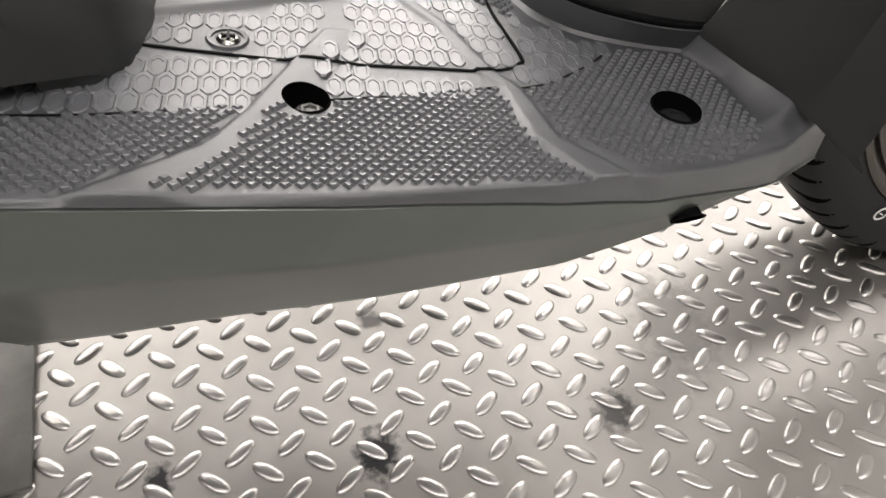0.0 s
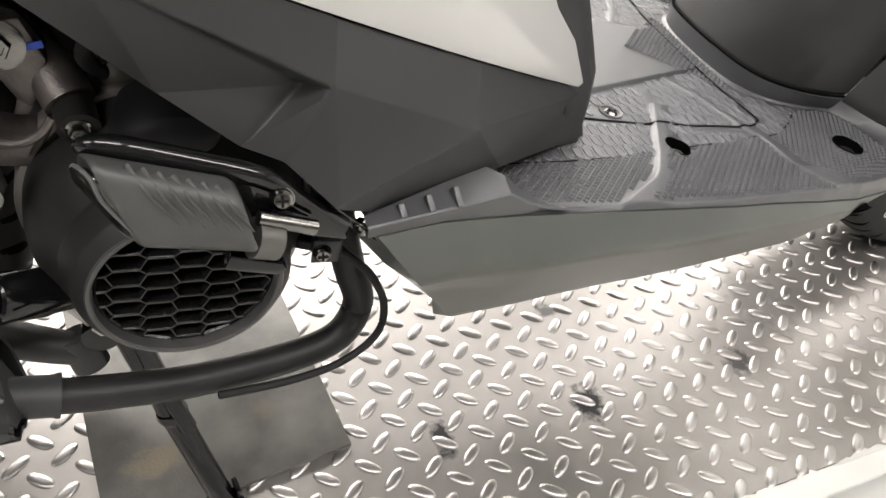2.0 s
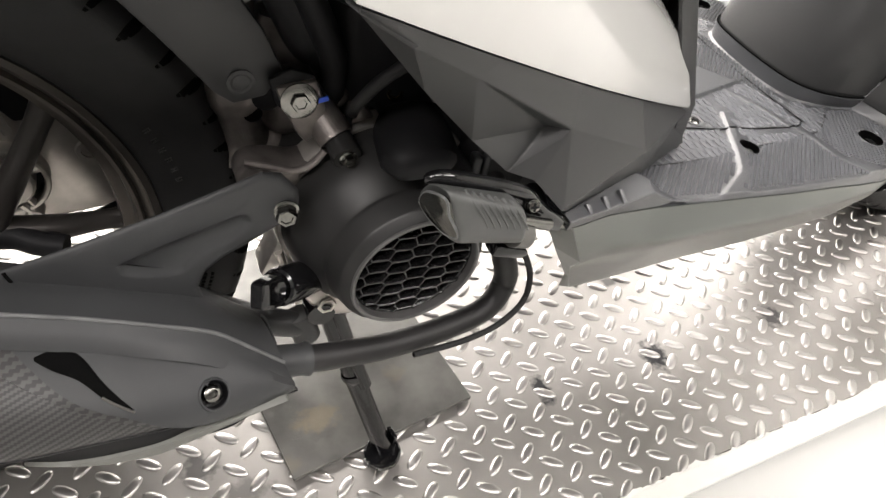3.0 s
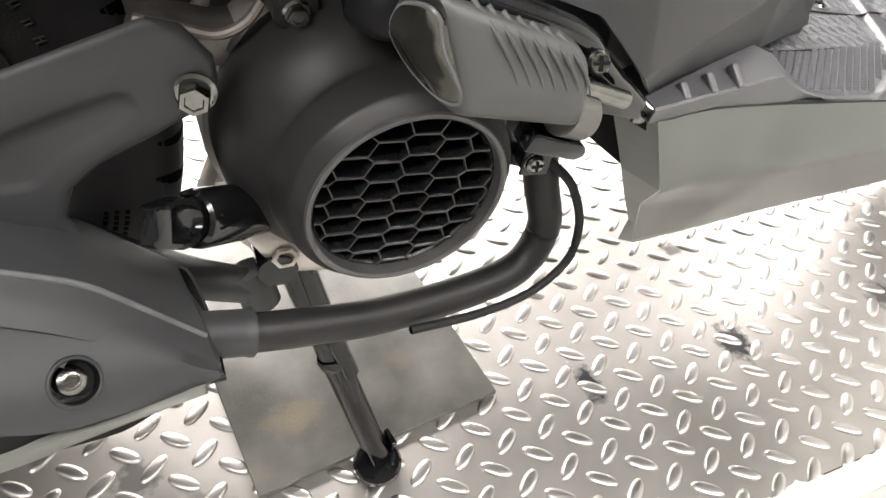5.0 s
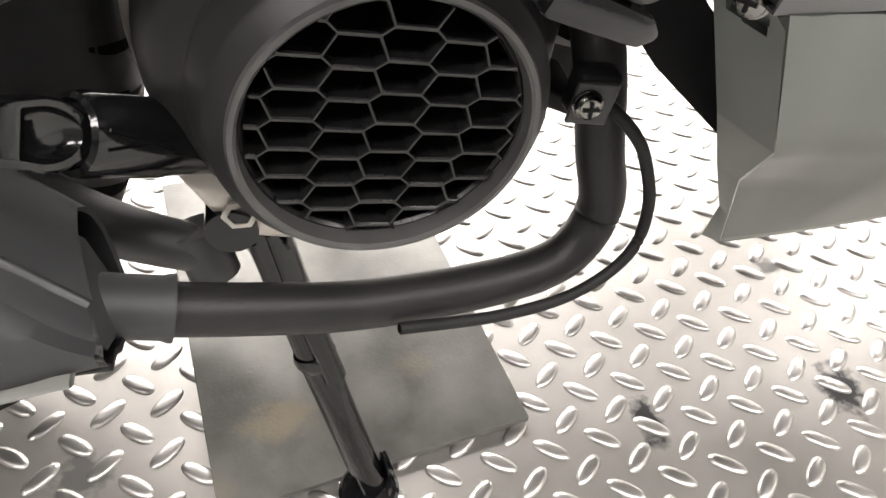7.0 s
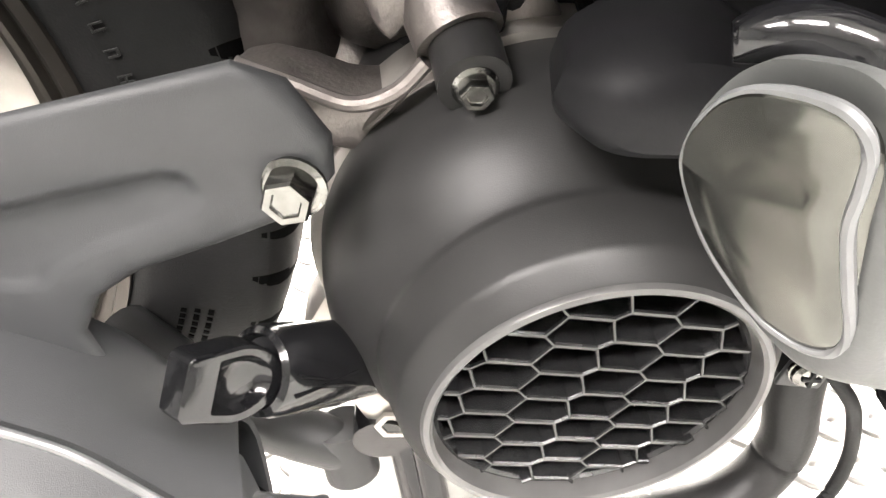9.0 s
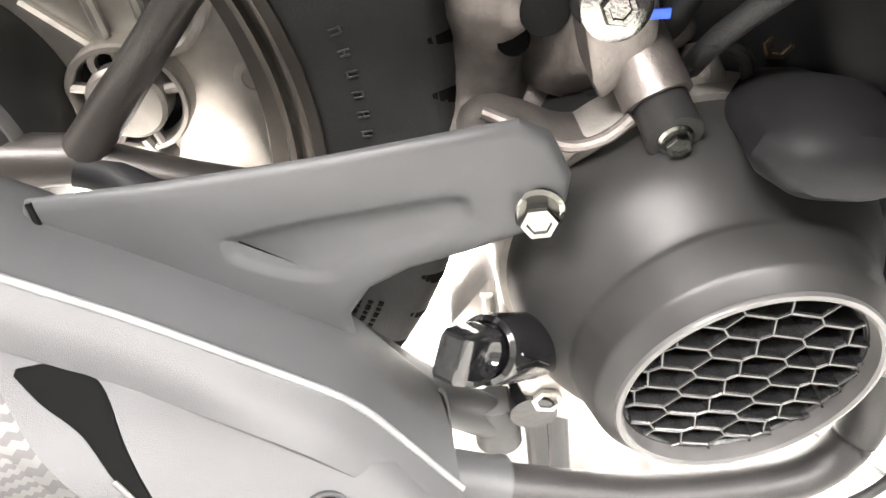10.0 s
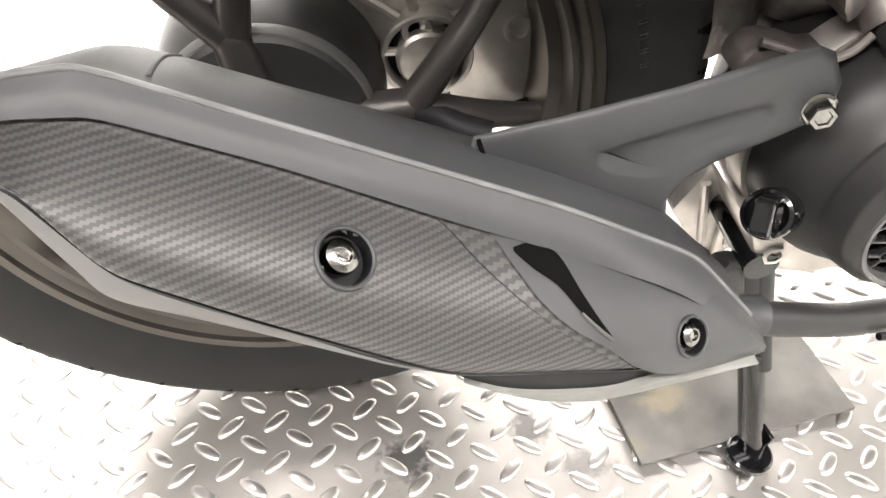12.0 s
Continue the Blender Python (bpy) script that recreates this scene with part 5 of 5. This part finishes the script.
# stay that carries the silencer
stay_pts = [(-0.545, 0.305), (-0.538, 0.325), (-0.497, 0.3345), (-0.448, 0.3475), (-0.388, 0.3635), (-0.3765, 0.358), (-0.3665, 0.343), (-0.366, 0.332), (-0.373, 0.3215), (-0.395, 0.313), (-0.417, 0.305), (-0.43, 0.295), (-0.4365, 0.281), (-0.433, 0.265), (-0.42, 0.25), (-0.47, 0.25), (-0.53, 0.285)]
POCKET = [(-0.478, 0.3145), (-0.457, 0.3224), (-0.4321, 0.330), (-0.4103, 0.3362), (-0.4021, 0.3357), (-0.399, 0.331), (-0.400, 0.3265), (-0.4089, 0.3205), (-0.4258, 0.3135), (-0.4375, 0.305), (-0.4437, 0.3), (-0.4564, 0.3), (-0.4699, 0.3035), (-0.4765, 0.3079)]


def inset(poly, d):
    """A closed outline moved inwards by d."""
    pts = [Vector((x, z, 0)) for x, z in poly]
    turn = sum(a.x * b.y - b.x * a.y for a, b in zip(pts, pts[1:] + pts[:1]))
    out = []
    for k, p in enumerate(pts):
        e, f = (p - pts[k - 1]).normalized(), (pts[(k + 1) % len(pts)] - p).normalized()
        n = Vector((-e.y - f.y, e.x + f.x, 0)).normalized() * (1 if turn > 0 else -1)
        out.append((p.x + n.x * d, p.y + n.y * d))
    return out


def soft(poly):
    pts = spline([(x, 0, z) for x, z in poly + poly[:1]], len(poly) * 5 + 1)[:-1]
    return [(p.x, p.z) for p in pts]


def pressed(outline, pocket, face, back, deep):
    """A pressed steel plate with rounded edges, an end bent back and a sunk pocket."""
    bm = bmesh.new()

    def ring(poly, y):
        out = []
        for x, z in poly:
            out.append(bm.verts.new((x, y + max(0.0, x + 0.412) * 0.16 + max(0.0, (x + 0.3765) * 0.8 + (z - 0.3555) * 0.6), z)))
        return out

    def wall(p, q):
        for k in range(len(p)):
            bm.faces.new((p[k], p[(k + 1) % len(p)], q[(k + 1) % len(q)], q[k]))

    rings = [ring(inset(outline, d), y) for d, y in ((0.0, back), (0.0, face + 0.0028), (0.0008, face + 0.0014), (0.0025, face + 0.0004), (0.0048, face))]
    hole = [ring(inset(pocket, d), y) for d, y in ((-0.0022, face), (-0.0008, face + 0.0004), (0.0012, face + deep * 0.6), (0.003, face + deep))]
    for p, q in list(zip(rings, rings[1:])) + list(zip(hole, hole[1:])):
        wall(p, q)
    bm.faces.new(rings[0])
    bm.faces.new(hole[-1])
    rim = [bm.edges.get((r[k], r[(k + 1) % len(r)])) for r in (rings[-1], hole[0]) for k in range(len(r))]
    bmesh.ops.triangle_fill(bm, edges=rim, use_beauty=True)
    bmesh.ops.recalc_face_normals(bm, faces=bm.faces)
    return bm


stay = part("stay", pressed(stay_pts, soft(POCKET), -0.1175, -0.1138, 0.0026), SHIELD, silencer, "grey-black pressed steel stay", sharp=38)
bolt(stay, (-0.376, -0.1122, 0.3312), (-0.12, -0.98, 0.02), 0.0068, 0.0088, 0.0085, label="zinc-plated hexagon flange bolt", spin=0.3)
part("stay_gap", tube([(-0.5362, -0.1165, 0.3252), (-0.5335, -0.119, 0.3175), (-0.5318, -0.1212, 0.311), (-0.53, -0.1235, 0.306)], 0.0011, 8), VOID, stay)

# ---- pillion footrest ----
END_A = [(-0.320, -0.186, 0.394), (-0.3175, -0.192, 0.4085), (-0.312, -0.206, 0.4135), (-0.3095, -0.2112, 0.406), (-0.3015, -0.2115, 0.377), (-0.304, -0.203, 0.3705), (-0.312, -0.19, 0.377)]
END_B = [(-0.27, -0.186, 0.38), (-0.2685, -0.194, 0.3925), (-0.266, -0.207, 0.3925), (-0.2645, -0.212, 0.3875), (-0.2625, -0.2125, 0.3715), (-0.2605, -0.206, 0.3600), (-0.264, -0.19, 0.362)]


def rounded(ring, times=2):
    """Cuts the corners of a closed ring."""
    pts = [Vector(p) for p in ring]
    for _ in range(times):
        pts = [q for a, b in zip(pts, pts[1:] + pts[:1]) for q in (a.lerp(b, 0.22), a.lerp(b, 0.78))]
    return pts


ring_a, ring_b = rounded(END_A, 3), rounded(END_B, 3)
mid_a, mid_b = (sum(r, Vector()) / len(r) for r in (ring_a, ring_b))
along = (mid_b - mid_a).normalized()
body_rings = []
for u, k in ((0.0, 0.78), (0.0, 0.93), (0.03, 0.985), (0.07, 1.0), (0.3, 1.0), (0.7, 1.0), (0.93, 1.0), (0.97, 0.98), (1.0, 0.9), (1.0, 0.5)):
    c = mid_a.lerp(mid_b, u)
    body_rings.append([c + (p.lerp(q, u) - c) * k for p, q in zip(ring_a, ring_b)])
peg = part("pillion_footrest", loft(body_rings), PEG, scooter, "folded pillion footrest with grey ribbed rubber", sharp=50)
for k in range(7):
    u = 0.3 + 0.1 * k
    pts = [V(*p).lerp(V(*q), u) for p, q in zip(END_A, END_B)]
    t, f, low_f = pts[2], pts[3], pts[4]
    line = [t + V(-0.003, 0.003, 0.0008), f + V(0, 0.0006, 0.0004), f.lerp(low_f, 0.3) + along * 0.0035 + V(0, -0.0002, 0), f.lerp(low_f, 0.55) + along * 0.005 + V(0, 0.0002, 0)]
    part("rubber_rib", tube(line, lambda v: 0.001 - 0.0007 * v, 8, 16), PEG, peg)
window = [(-0.320, -0.1905, 0.394), (-0.3185, -0.1955, 0.405), (-0.3135, -0.2055, 0.4085), (-0.311, -0.2085, 0.4055), (-0.3105, -0.2085, 0.3975), (-0.302, -0.2095, 0.381), (-0.3035, -0.206, 0.3765), (-0.3075, -0.201, 0.3765), (-0.3135, -0.1935, 0.382)]
wn = rounded(window, 3)
wc = sum(wn, Vector()) / len(wn)
part("end_cap", loft([[p + along * 0.003 for p in wn], [p - along * 0.0012 for p in wn], [wc + (p - wc) * 0.93 - along * 0.002 for p in wn], [wc + (p - wc) * 0.5 - along * 0.0026 for p in wn]]), CAP, peg, "glossy footrest end with mottled reflections in its colour", sharp=40)
part("end_rim", tube([p - along * 0.0006 for p in wn[::4] + wn[:1]], 0.0008, 8, 140), PALE_EDGE, peg)
part("bracket", tube([(-0.3175, -0.1885, 0.4065), (-0.309, -0.1905, 0.408), (-0.282, -0.189, 0.3965), (-0.256, -0.188, 0.384), (-0.243, -0.187, 0.37), (-0.224, -0.186, 0.351)], lambda u: 0.0022 + 0.0024 * min(1.0, u * 4), 14, 60), GLOSS, peg, "glossy black steel footrest bracket")
part("bracket_plate", slab([(-0.268, 0.388), (-0.256, 0.386), (-0.24, 0.372), (-0.224, 0.354), (-0.222, 0.346), (-0.24, 0.352), (-0.262, 0.366)], -0.191, -0.182, 0.002), GLOSS, peg)
part("hinge_arm", tube([(-0.256, -0.19, 0.366), (-0.24, -0.182, 0.358), (-0.228, -0.168, 0.35), (-0.218, -0.145, 0.34)], 0.0066, 14), DARK, peg)
bolt(peg, (-0.2495, -0.1915, 0.3755), (-0.1, -0.85, 0.4), 0.0045, 0.005, cross=True, label="bright pivot pin")
part("pivot_pin", tube([(-0.26, -0.198, 0.3725), (-0.2375, -0.197, 0.3625)], 0.0032, 16), ZINC, peg, "bright steel pivot pin")
part("sleeve", tube([(-0.263, -0.199, 0.3635), (-0.2535, -0.1975, 0.359)], 0.0085, 24), STEEL, peg, "bare steel hinge sleeve")
part("stop_lug", slab([(-0.272, 0.358), (-0.252, 0.349), (-0.2495, 0.3445), (-0.2545, 0.342), (-0.276, 0.35)], -0.202, -0.19, 0.002), GLOSS, peg, "black stop lug")


# ---- wheels ----
def tyre_profile(r, half, lip):
    prof = []
    for k in range(25):
        q = -math.pi / 2 + math.pi * k / 24
        y = half * math.sin(q)
        rr = r - 0.020 * (1 - math.cos(q)) ** 1.3
        prof.append((y, rr))
    inner = [(half * 1.0, r - 0.03), (half * 0.99, lip + 0.018), (half * 0.9, lip + 0.004), (half * 0.82, lip - 0.004), (half * 0.6, lip - 0.008), (-half * 0.6, lip - 0.008)]
    return [(-y, rr) for y, rr in inner[:-1][::-1]] + prof + inner


def wheel(name, at, r, half, lip, turn, spokes, label):
    w = tagged(new(name), label)
    w.parent = scooter
    tyre = part("tyre", turned(tyre_profile(r, half, lip), (0, 0, 0), sides=128), RUBBER, w, "black road tyre with slanted sipes", sharp=35)
    bm = bmesh.new()
    for k in range(60):
        q = 2 * math.pi * k / 60
        for s in (-1, 1):
            for lean, a0, a1, rr in ((0.05, 0.3, 0.92, 0.0), (0.03, 0.55, 0.99, 0.0)):
                if lean == 0.03 and k % 2:
                    continue
                rows = []
                for u in np.linspace(a0, a1, 6):
                    ang = q + (0.026 if lean == 0.03 else 0) + lean * (u - a0) * (1 if s > 0 else 1)
                    y = s * half * math.sin(u * math.pi / 2)
                    rad = r - 0.020 * (1 - math.cos(u * math.pi / 2)) ** 1.3 + 0.0003
                    wd = 0.0055 * math.sin(math.pi * (0.12 + 0.76 * (u - a0) / (a1 - a0))) / rad
                    rows.append([(rad * math.cos(ang - wd / 2), y, rad * math.sin(ang - wd / 2)), (rad * math.cos(ang + wd / 2), y, rad * math.sin(ang + wd / 2))])
                b1 = sheet(rows)
                me = bpy.data.meshes.new("tmp")
                b1.to_mesh(me)
                bm.from_mesh(me)
                bpy.data.meshes.remove(me)
                b1.free()
    # nothing is sunk into the tyre: black slivers paint the shade of its grooves
    tagged(part("tread_groove", bm, VOID, tyre, "flat black slivers for the shade in the tread grooves"), kind="stuff")
    rim = part("rim", turned([(-half * 0.86, lip - 0.006), (-half * 0.9, lip), (-half * 0.84, lip + 0.001), (-half * 0.8, lip - 0.007), (-half * 0.6, lip - 0.016), (-half * 0.3, lip - 0.024), (half * 0.3, lip - 0.024), (half * 0.6, lip - 0.016), (half * 0.8, lip - 0.007), (half * 0.84, lip + 0.001), (half * 0.9, lip), (half * 0.88, lip - 0.005), (half * 0.74, lip - 0.0065), (half * 0.7, lip - 0.012), (half * 0.77, lip - 0.0135), (half * 0.74, lip - 0.0165), (half * 0.5, lip - 0.019), (half * 0.45, lip - 0.027), (half * 0.3, lip - 0.029), (-half * 0.3, lip - 0.029), (-half * 0.62, lip - 0.021), (-half * 0.7, lip - 0.014), (-half * 0.86, lip - 0.006)], (0, 0, 0), sides=128), RIM, w, "bronze-grey cast alloy rim", sharp=35)
    hub = part("hub", turned([(-0.03, 0.0001), (-0.03, 0.03), (0.02, 0.034), (0.03, 0.034), (0.04, 0.024), (0.041, 0.0001)], (0, 0, 0), sides=48), RIM, w)
    for nr, na, arms in spokes:
        def at_polar(rad, ang, y):
            return V(rad * math.cos(radians(ang)), y, rad * math.sin(radians(ang)))
        node = at_polar(nr, na, -0.03)
        bms = [tube([at_polar(0.02, na, -0.03), at_polar(nr * 0.7, na, -0.031), node], lambda u: 0.0135 - 0.003 * u, 16, 10), turned([(-0.0105, 0.0001), (-0.0095, 0.005), (-0.006, 0.0088), (0.0, 0.0105), (0.006, 0.0088), (0.0095, 0.005), (0.0105, 0.0001)], node, sides=20)]
        for q in arms:
            end = at_polar(lip - 0.02, q, -0.012)
            bms.append(tube([node, node.lerp(end, 0.5) + V(0, -0.004, 0), end], lambda u: 0.0098 - 0.0022 * u + 0.003 * max(0.0, u - 0.8) * 5, 16, 14))
        for b in bms:
            for v in b.verts:
                v.co.y = -0.03 + (v.co.y + 0.03) * 0.8 + 0.0022 * math.tanh((v.co.y + 0.03) * 300)
        part("spoke", merge(*bms), SPOKE, rim, sharp=40)
    w.matrix_world = pose(*at, 0, 0, turn)
    return w


rear_wheel = wheel("rear_wheel", (-0.64, 0.0, 0.274), 0.2555, 0.052, 0.1885, 2.4, ((0.079, 5, (34, -6)), (0.057, 103, (124, 88)), (0.07, 232, (213, 251))), "rear wheel with a black tyre and dark alloy rim")
front_wheel = wheel("front_wheel", (0.575, 0.051, 0.2505), 0.25, 0.045, 0.198, 2.4, ((0.07, 50, (33, 67)), (0.07, 170, (153, 187)), (0.07, 290, (273, 307))), "front wheel with a black tyre")
drum = turned([(-0.03, 0.068), (-0.005, 0.068), (0.008, 0.066), (0.026, 0.0605), (0.031, 0.0585), (0.034, 0.055), (0.035, 0.05), (0.0345, 0.03), (0.033, 0.0001)], (-0.64, 0.0, 0.274), sides=72)
drum_ob = part("brake_drum", drum, FANBLACK, scooter, "satin black brake drum behind the spokes", sharp=25)
# paler ring paints the highlight along the drum's front chamfer
part("drum_glint", turned([(0.0255, 0.0612), (0.0285, 0.0606), (0.0315, 0.0592), (0.0318, 0.058)], (-0.64, 0.0, 0.274), sides=72), STRIP, drum_ob)
case = slab([(-0.62, 0.235), (-0.533, 0.243), (-0.472, 0.247), (-0.455, 0.262), (-0.45, 0.34), (-0.468, 0.43), (-0.62, 0.43)], 0.02, 0.07, 0.004)
gear = part("gear_case", case, ALU, scooter, "cast aluminium final gear case")


def eye(x, z, y, r, deep=0.012):
    part("boss", turned([(-deep, r * 1.15), (-0.001, r), (0.0, r * 0.93), (0.0, r * 0.6), (-0.004, r * 0.55), (-0.004, 0.0001)], (x, y, z), sides=28), ALU, gear)
    part("boss_bore", turned([(-0.0035, r * 0.56), (-0.0034, 0.0001)], (x, y, z), sides=20), VOID, gear)


eye(-0.5535, 0.3085, 0.008, 0.0095)
eye(-0.4905, 0.3015, 0.018, 0.0095, 0.006)
eye(-0.538, 0.2565, 0.008, 0.0062)
eye(-0.575, 0.352, 0.008, 0.0085)
RC = (-0.5475, 0.0, 0.2905)
part("bearing_ring", turned([(-0.03, 0.0285), (-0.009, 0.0285), (-0.0075, 0.0275), (-0.0075, 0.0255), (-0.009, 0.0245), (-0.018, 0.024)], RC, sides=48), ALU, gear, "raised cast ring")
part("ring_floor", turned([(-0.019, 0.0245), (-0.0195, 0.0001)], RC, sides=40), DARK, gear)
part("bearing_cap", turned([(-0.02, 0.019), (-0.006, 0.0185), (-0.004, 0.0165), (-0.0045, 0.0001)], RC, sides=40), ALU, gear, "round cast cap in the ring")
for q in (20, 95, 170, 250, 300):
    d = V(math.cos(radians(q)), 0, math.sin(radians(q)))
    part("rib", tube([V(*RC) + d * 0.018 + V(0, 0.012, 0), V(*RC) + d * 0.026 + V(0, 0.01, 0)], 0.0028, 8), ALU, gear)
for pts in (((-0.555, 0.016, 0.318), (-0.562, 0.017, 0.34), (-0.573, 0.017, 0.35)), ((-0.546, 0.016, 0.31), (-0.52, 0.018, 0.318), (-0.505, 0.019, 0.35), (-0.5, 0.019, 0.4)), ((-0.56, 0.018, 0.31), (-0.59, 0.019, 0.33)), ((-0.538, 0.01, 0.262), (-0.543, 0.01, 0.27)), ((-0.535, 0.012, 0.33), (-0.545, 0.012, 0.37), (-0.56, 0.014, 0.4))):
    part("rib", tube(pts, 0.0032, 8), ALU, gear)
# dark slab set proud of the case paints the shade of a recess
part("hollow_shade", slab([(-0.52, 0.335), (-0.51, 0.36), (-0.512, 0.4), (-0.535, 0.4), (-0.545, 0.36), (-0.53, 0.335)], 0.0165, 0.0205, 0.001), DARK, gear)
part("splash_guard", merge(tube([(-0.56, -0.03, 0.279), (-0.545, -0.03, 0.275), (-0.532, -0.036, 0.271), (-0.515, -0.042, 0.269)], lambda u: 0.0095 - 0.001 * u, 14), tube([(-0.53, -0.036, 0.272), (-0.505, -0.012, 0.261), (-0.478, 0.015, 0.25)], 0.0055, 12)), DARK, scooter, "black splash guard below the gear case")
# moulded marks on the tyre wall, as plain bars
for k in range(6):
    q = radians(23.5 - 2.5 * k)
    r0 = 0.2075
    m = merge(block((0, 0, 0.0011), (0.0048, 0.0007, 0.0007), 0.0002), block((0.0018 * (1 - k % 3), 0, 0), (0.0008, 0.0007, 0.0026), 0.0002), block((0, 0, -0.0011), (0.0048 - 0.001 * (k % 2), 0.0007, 0.0007), 0.0002))
    bmesh.ops.transform(m, matrix=Matrix.Translation((r0 * math.cos(q), -0.0522, r0 * math.sin(q))) @ Matrix.Rotation(-q, 4, "Y"), verts=m.verts)
    part("sidewall_mark", m, LETTER, rear_wheel)
for r0, n, q0 in ((0.222, 16, -26), (0.2165, 14, -25), (0.211, 12, -24)):
    for k in range(n):
        q = radians(q0 + 0.72 * k + 0.2 * (k % 3))
        m = block((0, 0, 0), (0.0024, 0.0008, 0.0016), 0.0, (0, 0, 0))
        bmesh.ops.transform(m, matrix=Matrix.Translation((r0 * math.cos(q), -0.0521, r0 * math.sin(q))) @ Matrix.Rotation(-q, 4, "Y"), verts=m.verts)
        part("sidewall_mark", m, VOID, rear_wheel)
shock_rod = tube([(-0.56, 0.11, 0.34), (-0.5, 0.11, 0.6)], 0.02, 18)
part("rear_shock", shock_rod, DARK, scooter)

part("balance_mark", turned([(0, 0.0066), (0.0005, 0.0066), (0.0006, 0.005), (0, 0.0049)], (-0.1219, -0.0442, -0.1695), sides=28), MARK, front_wheel, "small white ring mark on the tyre")
part("balance_mark", block((-0.1219, -0.0445, -0.1695), (0.0045, 0.0006, 0.0012), 0.0, (0, 35, 0)), MARK, front_wheel)

# ---- steel sheet under the stand ----
sh = block((0, 0, 0), (0.198, 0.30, 0.005), 0.0006)
sheet_ob = part("steel_sheet", sh, STEEL)
tagged(sheet_ob, "dull scratched steel sheet under the stand foot", "steel sheet")
ang = radians(9.6)
c, s = math.cos(ang), math.sin(ang)
bmx = Matrix.Translation((-0.2905 - s * 0.15, -0.1085 + c * 0.15, 0.0042)) @ Matrix.Rotation(ang, 4, "Z")
sheet_ob.data.transform(bmx)

# ---- platform pieces ----
trim = tagged(new("trim"), "white edging strip along the platform", "edging", kind="structure")
part("edging_strip", block((-0.02, PY0 - 0.0125, 0.001), (2.44, 0.022, 0.006), 0.002, (0, 0, 3.16)), SEALANT, trim)


bead = []
for k in range(520):
    x = -0.95 + 1.9 * k / 519
    y = PY0 - 0.0015 + 0.0552 * x
    reach = 0.003 + 0.007 * max(0.0, noise.noise(V(x * 60, 1.7, 0))) + 0.004 * max(0.0, noise.noise(V(x * 190, 5.1, 0)))
    bead.append([(x, y - 0.002, 0.0035), (x, y + reach * 0.4, 0.0024), (x, y + reach, 0.0003)])
part("sealant_bead", sheet(bead, 0.0003), SEALANT, trim, "ragged white sealant bead")


def lozenge(sign):
    bm = bmesh.new()
    rings = []
    for k, h in ((1.0, -0.0002), (0.92, 0.0008), (0.74, 0.0016), (0.45, 0.002)):
        ring = []
        for i in range(14):
            q = 2 * math.pi * i / 14
            ring.append(bm.verts.new((0.013 * k * math.copysign(abs(math.cos(q)) ** 0.8, math.cos(q)), 0.0055 * k * math.sin(q), h)))
        rings.append(ring)
    for a, b in zip(rings, rings[1:]):
        for i in range(14):
            bm.faces.new((a[i], a[(i + 1) % 14], b[(i + 1) % 14], b[i]))
    bm.faces.new(rings[-1])
    bmesh.ops.rotate(bm, cent=(0, 0, 0), matrix=Matrix.Rotation(radians(sign * 40 + 3.8), 3, "Z"), verts=bm.verts)
    return bm


shapes = {s: mesh_of("lozenge", lozenge(s), LOZENGE, 60) for s in (-1, 1)}
U, W = Vector((0.0359, 0.0026, 0)), Vector((-0.0024, 0.0364, 0))
spots = []
for i in range(-34, 35):
    for j in range(-8, 18):
        for s, di in ((-1, 0.0), (1, 0.5)):
            p = Vector((-0.047, 0.0058, 0.0)) + U * (i + di) + W * (j + di)
            if PX0 + 0.02 < p.x < PX1 - 0.02 and PY0 + 0.056 * p.x + 0.003 < p.y < PY1 - 0.02:
                spots.append((p, s))
spots.sort(key=lambda q: (q[0] - Vector((-0.12, -0.12, 0))).length)
for p, s in spots[:300]:
    ob = new("lozenge", shapes[s])
    ob.parent = platform
    ob.location = p
bm = bmesh.new()
for p, s in spots[300:]:
    k = len(bm.verts)
    bm.from_mesh(shapes[s])
    bm.verts.ensure_lookup_table()
    for v in bm.verts[k:]:
        v.co += p
tagged(part("lozenges", bm, LOZENGE, platform, "raised lozenge tread", sharp=60), kind="stuff")
